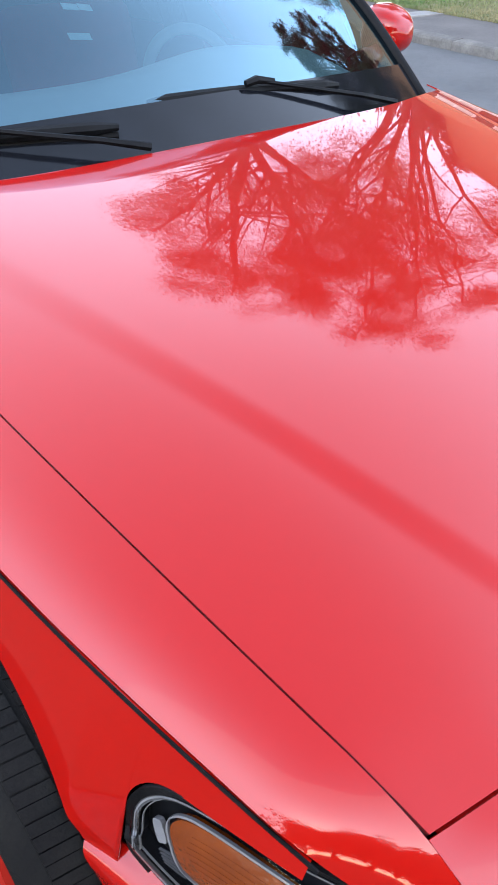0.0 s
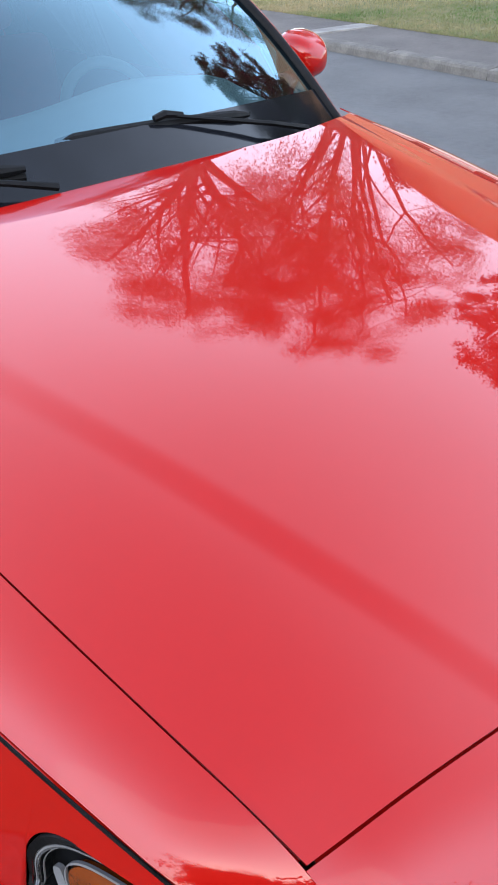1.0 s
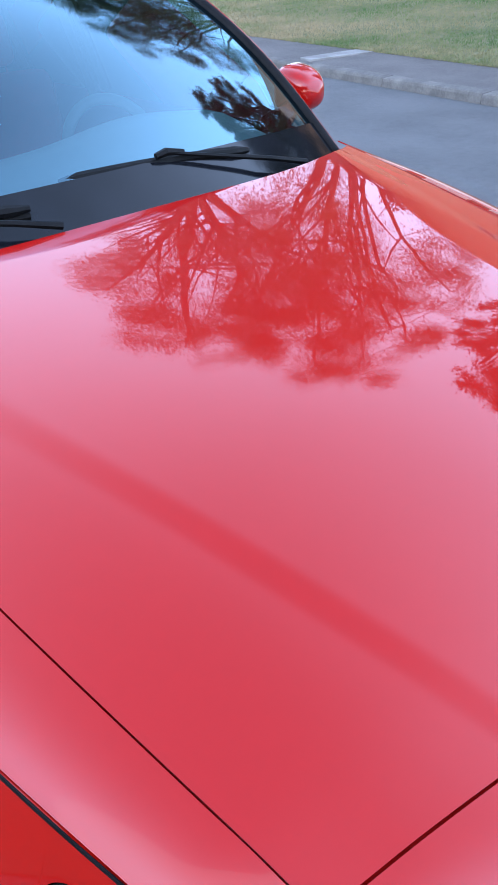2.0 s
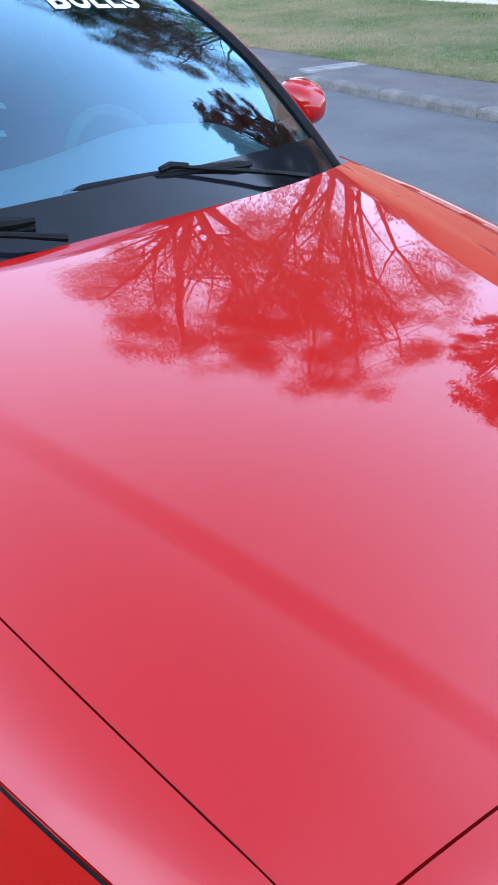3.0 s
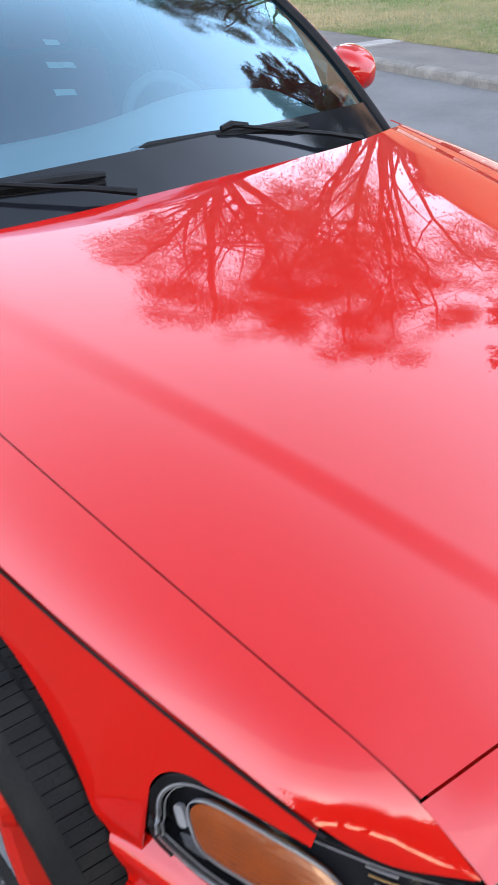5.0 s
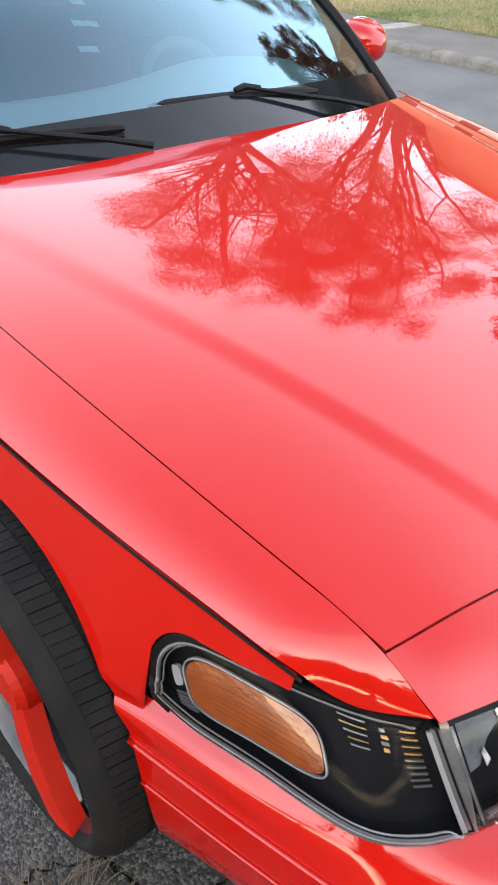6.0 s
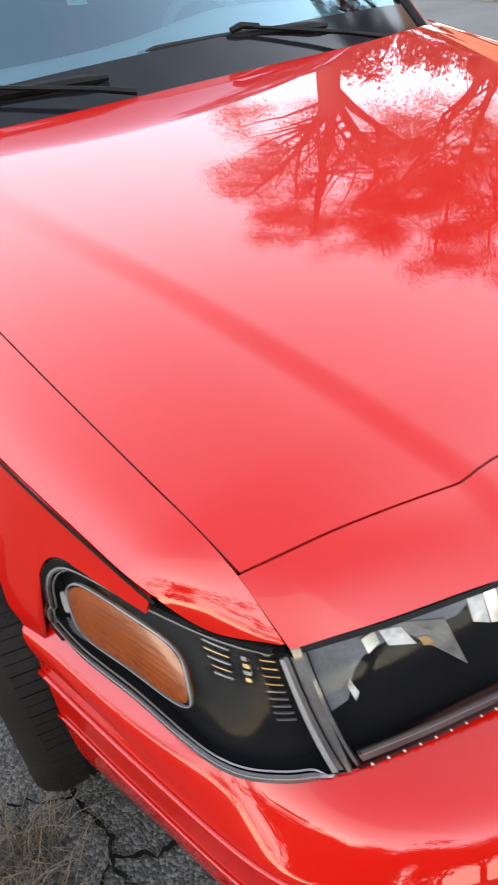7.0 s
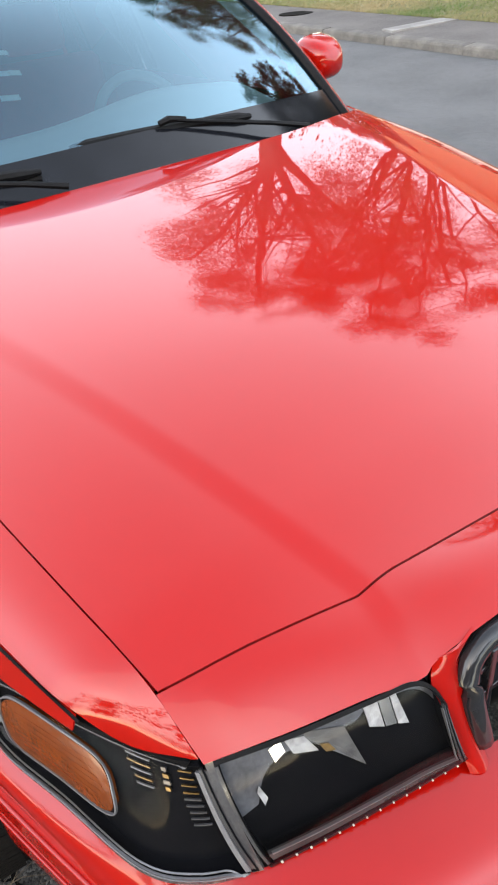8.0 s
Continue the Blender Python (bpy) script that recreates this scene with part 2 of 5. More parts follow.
def skin(rows, close=False, mirror=False):
    """A sheet through rows of points; mirror: the same on the other side of the car."""
    bm = bmesh.new()
    for sgn in ((1, -1) if mirror else (1,)):
        V = [[bm.verts.new((p[0] * sgn, p[1], p[2])) for p in r] for r in rows]
        for a, b in zip(V, V[1:]):
            n = len(a)
            for i in range(n if close else n - 1):
                q = (a[i], a[(i + 1) % n], b[(i + 1) % n], b[i])
                if len({v.co.to_tuple(6) for v in q}) == 4:
                    bm.faces.new(q)
                elif len({v.co.to_tuple(6) for v in q}) == 3:
                    bm.faces.new(list({v.co.to_tuple(6): v for v in q}.values()))
    return bm


def flip(rows):
    return [[Vector((-p[0], p[1], p[2])) for p in r] for r in rows]


def sheet(name, rows, material, parent, thick=0.003, label="", smooth=True, inward=None):
    """A panel of real thickness: a skin, the same skin pushed in along its normals, and a flat rim between them."""
    ob = part(name, skin(rows), material, parent, label, smooth)
    me = ob.data
    if inward is not None:
        c = Vector(inward)
        s = sum((Vector(f.center) - c).dot(f.normal) * f.area for f in me.polygons)
        if s < 0:
            me.flip_normals()
    if not thick:
        return ob
    n = len(me.vertices)
    V = [v.co.copy() for v in me.vertices]
    N = [Vector(v.vector) for v in me.vertex_normals]
    F = [tuple(p.vertices) for p in me.polygons]
    edges = {}
    for f in F:
        for i in range(len(f)):
            p, q = f[i], f[(i + 1) % len(f)]
            edges[(p, q)] = edges.get((p, q), 0) + 1
    verts = V + [v - w * thick for v, w in zip(V, N)]
    faces = F + [tuple(i + n for i in reversed(f)) for f in F]
    flat_from = len(faces)
    for p, q in [k for k in edges if (k[1], k[0]) not in edges]:
        k = len(verts)
        verts += [V[q], V[p], V[p] - N[p] * thick, V[q] - N[q] * thick]
        faces.append((k, k + 1, k + 2, k + 3))
    full = bpy.data.meshes.new(name)
    full.from_pydata([tuple(v) for v in verts], [], faces)
    full.materials.append(material)
    for i, f in enumerate(full.polygons):
        f.use_smooth = smooth and i < flat_from
    ob.data = full
    bpy.data.meshes.remove(me)
    return ob


def tube(bm, pts, radii, sides=8, cap=True):
    P = [Vector(p) for p in pts]
    R = radii if isinstance(radii, (list, tuple)) else [radii] * len(P)
    rings = []
    for i, p in enumerate(P):
        d = (P[min(i + 1, len(P) - 1)] - P[max(i - 1, 0)]).normalized()
        a = d.cross(Vector((0, 0, 1)) if abs(d.z) < 0.9 else Vector((1, 0, 0))).normalized()
        b = d.cross(a)
        rings.append([bm.verts.new(p + (a * math.cos(2 * math.pi * k / sides) + b * math.sin(2 * math.pi * k / sides)) * R[i]) for k in range(sides)])
    for r, s in zip(rings, rings[1:]):
        for k in range(sides):
            bm.faces.new((r[k], r[(k + 1) % sides], s[(k + 1) % sides], s[k]))
    if cap:
        bm.faces.new(rings[0][::-1])
        bm.faces.new(rings[-1])
    return bm


def box(bm, lo, hi, m=None, bevel=0.0):
    g = bmesh.ops.create_cube(bm, size=1.0)
    vs = g["verts"]
    bmesh.ops.scale(bm, vec=[h - l for l, h in zip(lo, hi)], verts=vs)
    bmesh.ops.translate(bm, vec=[(h + l) / 2 for l, h in zip(lo, hi)], verts=vs)
    if bevel:
        es = {e for v in vs for e in v.link_edges}
        r = bmesh.ops.bevel(bm, geom=list(es), offset=bevel, segments=3, profile=0.6, affect="EDGES")
        vs = list({v for f in r["faces"] for v in f.verts} | {v for v in vs if v.is_valid})
    if m is not None:
        bmesh.ops.transform(bm, matrix=m, verts=vs)
    return bm


def loft_solid(bm, rings):
    """Closed rings joined into a capped solid."""
    V = [[bm.verts.new(p) for p in r] for r in rings]
    for a, b in zip(V, V[1:]):
        n = len(a)
        for i in range(n):
            bm.faces.new((a[i], a[(i + 1) % n], b[(i + 1) % n], b[i]))
    bm.faces.new(V[0][::-1])
    bm.faces.new(V[-1])
    return bm


# ---- ground, road, footway, lawn ----
ROAD_TURN = 7.7                    # the street runs this many degrees off the car's line
RX = Matrix.Rotation(radians(-ROAD_TURN), 4, "Z")
KERB_U, WALK_U = 5.89, 7.22        # kerb face and lawn edge, across the street


def street(u, v, z=0.0):
    return RX @ Vector((u, v, z))


def lawn_z(u, v=0.0):
    f = min(max((u - WALK_U) / 7.0, 0.0), 1.0)
    return 0.15 + 0.37 * f + 0.03 * math.sin(u * 0.9 + v * 0.37) * f


bm = bmesh.new()
for a, b in (((-3000, -3000), (3000, 3000)),):
    bm.faces.new([bm.verts.new((x, y, -0.30)) for x, y in ((a[0], a[1]), (b[0], a[1]), (b[0], b[1]), (a[0], b[1]))])
tagged(part("ground", bm, LAWN, None), "flat ground of dry grass reaching the horizon", "ground", kind="structure")

rows = [[street(u, v, 0.002 * math.sin(u * 2.1 + v) - 0.006) for u in np.linspace(1.6, KERB_U, 12)] for v in np.linspace(-60, 140, 60)]
rows = [[Vector((p.x, p.y, p.z)) for p in r] for r in rows]
rd = sheet("road", rows, ROADGREY, None, 0.25, inward=(0, 0, -500))
tagged(rd, "worn grey asphalt street with fine cracks", "road", kind="structure")


def plain(name, us, vs, zf, material, thick, label, category):
    ob = sheet(name, [[street(u, v, zf(u, v)) for u in us] for v in vs], material, None, thick, inward=(0, 0, -500))
    return tagged(ob, label, category, kind="structure")


plain("parking_strip", np.linspace(-1.9, 1.598, 8), np.linspace(-60, 140, 60), lambda u, v: 0.001 * math.sin(u * 2.1 + v) - 0.002, COARSE, 0.25, "coarse cracked asphalt beside the street", "road")
plain("pavement", np.linspace(KERB_U + 0.165, WALK_U, 4), np.linspace(-60, 140, 80), lambda u, v: 0.104 + 0.025 * (u - KERB_U), WALKGREY, 0.3, "grey-brown asphalt footway behind the kerb", "pavement")
plain("lawn", np.linspace(WALK_U, 60, 60), np.linspace(-60, 140, 90), lambda u, v: lawn_z(u, v) - 0.01, LAWN, 0.3, "sloping lawn of green and dried grass", "lawn")
plain("verge", np.linspace(-30, -1.9, 30), np.linspace(-60, 140, 60), lambda u, v: 0.004, VERGE, 0.2, "dry grass verge beside the street", "verge")

# kerb stones, one piece each
kerb = thing("kerb", "weathered concrete kerb of long stones along the street", "kerb", kind="structure")
bmk = bmesh.new()
KP = [(0.0, -0.2), (0.004, 0.02), (0.008, 0.065), (0.018, 0.092), (0.036, 0.105), (0.07, 0.110), (0.16, 0.112), (0.16, -0.2)]
kr_ = [[Vector((x, -0.747 + 1.494 * j / 24, z)) for x, z in KP] for j in range(25)]
for j, r in enumerate(kr_):
    for p in r[1:-1]:
        q = Vector((p.x * 8, p.y * 5, p.z * 8))
        p.x += 0.010 * noise.noise(q)
        p.z += 0.010 * noise.noise(q + Vector((9, 0, 0))) - (0.010 if j in (0, 24) else 0.0)
kv_ = [[bmk.verts.new(p) for p in r] for r in kr_]
for a, b in zip(kv_, kv_[1:]):
    for i in range(len(a) - 1):
        bmk.faces.new((a[i], a[i + 1], b[i + 1], b[i]))
bmk.faces.new(kv_[0])
bmk.faces.new(kv_[-1][::-1])
bmesh.ops.recalc_face_normals(bmk, faces=bmk.faces[:])
mek = bpy.data.meshes.new("kerb_stone")
bmk.to_mesh(mek)
bmk.free()
mek.materials.append(KERB)
rk = random.Random(4)
for i in range(40):
    o = new("kerb_stone", mek)
    o.parent = kerb
    v = -12 + i * 1.5 + 0.32
    o.matrix_world = Matrix.Translation(street(KERB_U + rk.uniform(-0.006, 0.006), v, rk.uniform(-0.006, 0.004))) @ Matrix.Rotation(radians(-ROAD_TURN + rk.uniform(-0.3, 0.3)), 4, "Z")
# ---- car ----
car = thing("car", "glossy red four-door sedan with black-housed headlamps, parked at the roadside", "car")


def smooth01(f):
    f = min(max(f, 0.0), 1.0)
    return f * f * (3 - 2 * f)


def seam_pt(y):
    u = y - 0.28
    return Vector((-(0.702 + 0.145 * u - 0.032 * u * u), y, 0.773 + 0.184 * u - 0.021 * u * u))


def crease_pt(y):
    u = min(y, 1.46) - 0.5
    h, z = 0.818 + 0.235 * u - 0.119 * u * u, 0.754 + 0.197 * u - 0.028 * u * u
    if y > 1.46:
        h, z = h + 0.02 * (y - 1.46), z + 0.06 * (y - 1.46) - 0.01 * (y - 1.46) ** 2
    fore = 1.0 - smooth01((y - 0.5) / 0.4)
    return Vector((-h - 0.009 * fore, y, z + 0.021 * fore))


def hood_front(x):
    a = abs(x)
    if a > 0.430:
        return 0.2425 + (a - 0.430) * 0.172
    jog = 0.5 - 0.5 * math.cos(math.pi * min((0.430 - a) / 0.065, 1.0))
    return 0.2425 + 0.003 * jog - 0.022 * max(0.0, (0.365 - a) / 0.365)


def hood_rear(x):
    return 1.485 + 0.04 * x * x + 0.22 * x ** 4


def crease_x(y):
    """Half-distance of the hood's two soft creases from the middle line."""
    return 0.418 + 0.235 * (y - 0.25) + 0.02 * max(0.0, y - 0.7)


def ramp(f):
    """0 to 1 with an even slope and short rounded ends."""
    f = min(max(f, 0.0), 1.0)
    return 0.65 * f + 0.35 * smooth01(f)


def hood_z(x, y):
    s = seam_pt(y)
    h = -s.x
    f = min(abs(x) / h, 1.0)
    crown = 0.016 + 0.022 * min(max((y - 0.28) / 1.3, 0), 1)
    wd = 0.038 + 0.015 * smooth01((y - 0.70) / 0.5)
    dome = (0.0046 + 0.0016 * smooth01((y - 0.30) / 0.3)) * ramp((crease_x(y) + wd / 2 - abs(x)) / wd) * (1.0 - 0.55 * smooth01((y - 0.70) / 0.5))
    edge = -0.0004 * smooth01((f - 0.985) / 0.015)
    dip = -0.0078 * smooth01((0.60 - abs(x)) / 0.42) * (1.0 - smooth01((y - 0.24) / 0.55))
    nose = -0.010 * smooth01((0.40 - y) / 0.16) * (0.55 + 0.45 * smooth01((abs(x) - 0.58) / 0.11))
    v = (y - 0.24) / 1.23
    g = 1 - f * f
    swell = g * v * (1 - v) * (0.068 - 0.019 * (v - 0.5) + 0.0098 * (v - 0.5) ** 2) + 0.0118 * g * (1 - v) + 0.0159 * v * (1 - v) * (g * g - 0.5 * g)
    return s.z + crown * (0.52 * (1 - f ** 2) + 0.48 * (1 - max(0.0, (f - 0.72) / 0.28) ** 1.8)) + dome + edge + nose + dip + swell


# hood: wide sheet from header seam to cowl
HX, HY = 221, 70
rows = []
for j in range(HY + 1):
    g = j / HY
    r = []
    for i in range(HX):
        f = -1 + 2 * i / (HX - 1)
        x = f * 0.76
        for _ in range(6):
            y = hood_front(x) + 0.0010 + (hood_rear(x) - hood_front(x) - 0.006) * g
            x = f * (-seam_pt(y).x - 0.0021)
        r.append(Vector((x, y, hood_z(x, y))))
    rows.append(r)
hood = sheet("hood", rows, PAINT, car, 0.012, "broad red hood with two soft creases", inward=(0, 0.9, 0.3))

# near-black block added under the hood, its colour standing for shade in the gaps
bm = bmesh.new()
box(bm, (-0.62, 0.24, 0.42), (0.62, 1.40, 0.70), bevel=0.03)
part("gap_shade_block", bm, DARK, car)

# red flanges that show down in the shut lines
for sgn in (1, -1):
    fl = [[Vector((sgn * (seam_pt(y).x + dx), y, seam_pt(y).z - 0.011 - (0.010 * smooth01((0.40 - y) / 0.16)))) for y in np.linspace(0.30, 1.5, 30)] for dx in (-0.012, 0.012)]
    sheet("seam_flange", fl, PAINT, hood, 0.003, inward=(0, 0.9, 0.0))
ff = [[Vector((x, hood_front(x) + dy, hood_z(x, hood_front(x) + 0.01) - 0.013)) for x in np.linspace(-0.69, 0.69, 80)] for dy in (-0.014, 0.012)]
sheet("seam_flange", ff, PAINT, hood, 0.003, inward=(0, 0.9, 0.0))

# fender: top roll and side skin
A = [(-0.700, 0.213, 0.725), (-0.7048, 0.288, 0.765)] + [seam_pt(y) for y in (0.36, 0.45, 0.70, 1.0, 1.35, 1.66)]
B = [(-0.704, 0.218, 0.7215), (-0.752, 0.288, 0.7125)] + [crease_pt(y) for y in (0.36, 0.45, 0.70, 1.0, 1.35, 1.66)]
SA, SB = spline(A, 90), spline(B, 90)
frows = []
for k in range(17):
    v = k / 16
    r = []
    for i, (a, b) in enumerate(zip(SA, SB)):
        p = a.lerp(b, v)
        bul = min(1.0, i / 14)
        fore = 1.0 - smooth01((p.y - 0.285) / 0.15)
        crest = Vector((-0.55, 0, 0.83)) * (bul * 0.024 * v * (1 - v) * (1 + 0.45 * v) * (1 - 0.6 * fore))
        r.append(p + crest + Vector((-0.0006, 0, (b.z - a.z) * (v ** 5 - v) * 0.24 * fore * bul)))
    frows.append(r)


def body_h(y):
    """Widest half-width of the body at y."""
    if y < 1.3:
        pts = ((0.25, 0.815), (0.364, 0.846), (0.515, 0.888), (0.6, 0.92), (0.8, 0.95), (1.0, 0.968), (1.3, 0.978))
        for (a, p), (b, q) in zip(pts, pts[1:]):
            if y <= b:
                return p + (q - p) * (y - a) / (b - a)
    return 0.978 - 0.03 * max(0.0, (y - 4.2) / 1.2) ** 2


def side_pt(y, z):
    c = crease_pt(y)
    t = (c.z - z) / max(c.z - 0.585, 0.05)
    hm = body_h(y)
    if t <= 1:
        h = -c.x + (hm + c.x) * (0.75 * t + 0.25 * math.sin(min(max(t, 0), 1) * math.pi / 2))
    else:
        h = hm - 0.05 * ((0.585 - z) / 0.4) ** 2
    return Vector((-h, y, z))


WY, WZ, ARCH = 0.905, 0.335, 0.40


def side_low(y):
    if y < 0.480:
        return 0.7175
    if y < 0.5311:
        return 0.668 + 0.0495 * math.sqrt(max(0.0, 1 - ((y - 0.480) / 0.0512) ** 2))
    if y < 0.578:
        return 0.558
    if y < WY + ARCH - 0.01:
        return max(0.22, WZ + math.sqrt(max(0.0, ARCH ** 2 - (y - WY) ** 2)))
    return 0.20


ys = list(np.linspace(0.345, 0.48, 16)) + list(np.linspace(0.483, 0.529, 16)) + [0.5305, 0.53105, 0.5315] + list(np.linspace(0.535, 0.64, 24)) + list(np.linspace(0.645, 1.30, 56)) + list(np.linspace(1.301, 1.78, 28))
srows = []
for k in range(22):
    r = []
    for y in ys:
        zc = crease_pt(y).z - 0.004
        zl = min(side_low(y), zc - 0.002)
        r.append(side_pt(y, zc + (zl - zc) * k / 21))
    srows.append(r)
for nm, sgn in (("fender", 1), ("fender", -1)):
    fr = frows if sgn > 0 else flip(frows)
    sr = srows if sgn > 0 else flip(srows)
    fe = sheet(nm, fr, PAINT, car, 0.003, inward=(0, 1.0, 0.2))
    sheet("side_skin", sr, PAINT, fe, 0.003, inward=(0, 1.0, 0.6))
    # black coach line along the shoulder
    line = [crease_pt(y) + Vector((-0.004, 0, -0.002)) for y in np.linspace(0.335, 1.75, 60)]
    line2 = [crease_pt(y) + Vector((-0.0055, 0, -0.0060)) for y in np.linspace(0.335, 1.75, 60)]
    if sgn < 0:
        line, line2 = flip([line])[0], flip([line2])[0]
    sheet("coach_line", [line, line2], BLACK, fe, 0.002, "thin black line along the shoulder", inward=(0, 1.0, 0.6))

# header panel between hood seam and lamps
top = [(-0.7055, 0.284, 0.765), (-0.596, 0.266, 0.774), (-0.496, 0.250, 0.780), (-0.421, 0.238, 0.784), (-0.381, 0.245, 0.790), (-0.250, 0.236, 0.797), (0.000, 0.218, 0.804)]
low = [(-0.6985, 0.212, 0.725), (-0.596, 0.178, 0.732), (-0.496, 0.150, 0.738), (-0.433, 0.131, 0.738), (-0.396, 0.128, 0.742), (-0.250, 0.118, 0.762), (0.000, 0.108, 0.772)]
top = [(x, y, hood_z(x, y + 0.004) - 0.0005) for x, y, z in top]
low = [(x, y - 0.007, z - 0.003) if x < -0.43 else (x, y, z) for x, y, z in low]
T = [Vector((p.x, hood_front(p.x) - 0.0028, hood_z(p.x, hood_front(p.x) + 0.002) - 0.0003)) for p in spline(top, 60)]
L = spline(low, 60)
hr = []
for k in range(11):
    v = k / 10
    hr.append([a.lerp(b, v) + Vector((0, -0.15, 1)) * 0.007 * math.sin(math.pi * v) * min(1, i / 5) for i, (a, b) in enumerate(zip(T, L))])
sheet("header_panel", [r + [Vector((-p.x, p.y, p.z)) for p in r[-2::-1]] for r in hr], PAINT, car, 0.004, inward=(0, 0.6, 0.5))

# bumper cover: rings from under the lamps to the lower lip
ringdefs = [
    ([(-0.905, 0.576), (-0.886, 0.512), (-0.845, 0.364), (-0.804, 0.221), (-0.750, 0.160), (-0.679, 0.124), (-0.550, 0.096), (-0.394, 0.070), (-0.2, 0.05), (0, 0.043)], 0.571),
    ([(-0.917, 0.570), (-0.899, 0.510), (-0.857, 0.358), (-0.806, 0.215), (-0.760, 0.145), (-0.688, 0.070), (-0.552, 0.008), (-0.394, -0.024), (-0.2, -0.044), (0, -0.051)], 0.549),
    ([(-0.912, 0.547), (-0.905, 0.515), (-0.858, 0.335), (-0.805, 0.155), (-0.762, 0.085), (-0.688, 0.024), (-0.552, -0.033), (-0.394, -0.062), (-0.2, -0.082), (0, -0.09)], 0.510),
    ([(-0.9145, 0.5415), (-0.908, 0.5125), (-0.862, 0.334), (-0.8085, 0.1535), (-0.7655, 0.0825), (-0.691, 0.0215), (-0.5535, -0.0355), (-0.395, -0.0645), (-0.2005, -0.0845), (0, -0.092)], 0.496),
    ([(-0.913, 0.538), (-0.907, 0.512), (-0.862, 0.335), (-0.808, 0.155), (-0.765, 0.084), (-0.690, 0.023), (-0.552, -0.034), (-0.394, -0.063), (-0.2, -0.083), (0, -0.09)], 0.485),
    ([(-0.915, 0.518), (-0.911, 0.505), (-0.868, 0.338), (-0.815, 0.156), (-0.772, 0.082), (-0.696, 0.018), (-0.556, -0.042), (-0.394, -0.072), (-0.2, -0.092), (0, -0.10)], 0.420),
    ([(-0.914, 0.512), (-0.91, 0.50), (-0.868, 0.345), (-0.815, 0.162), (-0.772, 0.088), (-0.696, 0.024), (-0.556, -0.036), (-0.394, -0.066), (-0.2, -0.086), (0, -0.094)], 0.390),
    ([(-0.91, 0.507), (-0.906, 0.495), (-0.866, 0.36), (-0.818, 0.19), (-0.775, 0.12), (-0.70, 0.055), (-0.556, 0.0), (-0.394, -0.03), (-0.2, -0.05), (0, -0.057)], 0.325),
    ([(-0.895, 0.512), (-0.89, 0.50), (-0.858, 0.40), (-0.818, 0.28), (-0.778, 0.19), (-0.71, 0.11), (-0.556, 0.05), (-0.394, 0.02), (-0.2, 0.0), (0, -0.007)], 0.257),
    ([(-0.86, 0.515), (-0.85, 0.50), (-0.82, 0.43), (-0.78, 0.32), (-0.74, 0.24), (-0.68, 0.17), (-0.54, 0.11), (-0.394, 0.08), (-0.2, 0.06), (0, 0.053)], 0.240),
]
prof = []
for pl, z in ringdefs:
    if not prof:
        pl = [(x * 0.988, y + 0.010) for x, y in pl]      # tucked under the lamps
    r = even([(x, y, z) for x, y in pl], 70)
    prof.append(r)
cols = list(zip(*prof))
fine = [spline(c, 82) for c in cols]
brow = [[c[k] for c in fine] for k in range(82)]
bump = sheet("bumper_cover", [r + [Vector((-p.x, p.y, p.z)) for p in r[-2::-1]] for r in brow], PAINT, car, 0.004, inward=(0, 0.9, 0.4))

for k in (3, 5):
    bead = [p + Vector((p.x, p.y - 0.6, 0)).normalized() * 0.0015 for p in prof[k]]
    bead = bead + [Vector((-p.x, p.y, p.z)) for p in bead[-2::-1]]
    bm = bmesh.new()
    tube(bm, bead, 0.0042 if k == 3 else 0.003, 8)
    part("rub_line", bm, PAINT, bump, "raised painted line along the bumper", True)

# lamps
LT = [(-0.874, 0.5285, 0.622), (-0.869, 0.5275, 0.662), (-0.860, 0.516, 0.692), (-0.848, 0.497, 0.709), (-0.834, 0.468, 0.7145), (-0.796, 0.385, 0.708), (-0.748, 0.297, 0.698), (-0.718, 0.240, 0.706), (-0.697, 0.208, 0.718)]
LB = [(-0.877, 0.5285, 0.604), (-0.880, 0.523, 0.594), (-0.878, 0.506, 0.590), (-0.872, 0.472, 0.586), (-0.863, 0.436, 0.582), (-0.838, 0.360, 0.576), (-0.799, 0.225, 0.573), (-0.748, 0.166, 0.572), (-0.680, 0.132, 0.572)]
HT = [(-0.688, 0.203, 0.721), (-0.596, 0.170, 0.728), (-0.496, 0.142, 0.734), (-0.446, 0.128, 0.736), (-0.421, 0.117, 0.716), (-0.408, 0.104, 0.684)]
HB = [(-0.671, 0.130, 0.573), (-0.596, 0.112, 0.576), (-0.496, 0.092, 0.581), (-0.436, 0.080, 0.586), (-0.406, 0.074, 0.589), (-0.394, 0.072, 0.591)]


def lamp_rows(tc, bc, n, m, belly=0.010, curl=1.0):
    t, b = even(tc, n), even(bc, n)
    out = []
    for k in range(m + 1):
        v = k / m
        out.append([p.lerp(q, v) + Vector((-0.7, -0.9, 0)).normalized() * belly * max(0.0, math.sin(math.pi * v)) ** curl for p, q in zip(t, b)])
    return out


def offset_rows(rows, d):
    """Rows pushed out of (or, with d below 0, into) the car."""
    out = []
    for r in rows:
        q = []
        for p in r:
            f = smooth01((p.y - 0.10) / 0.40)
            q.append(p + Vector((-0.12 - 0.88 * f, -1.0 + 0.85 * f, 0.05)).normalized() * d)
        out.append(q)
    return out


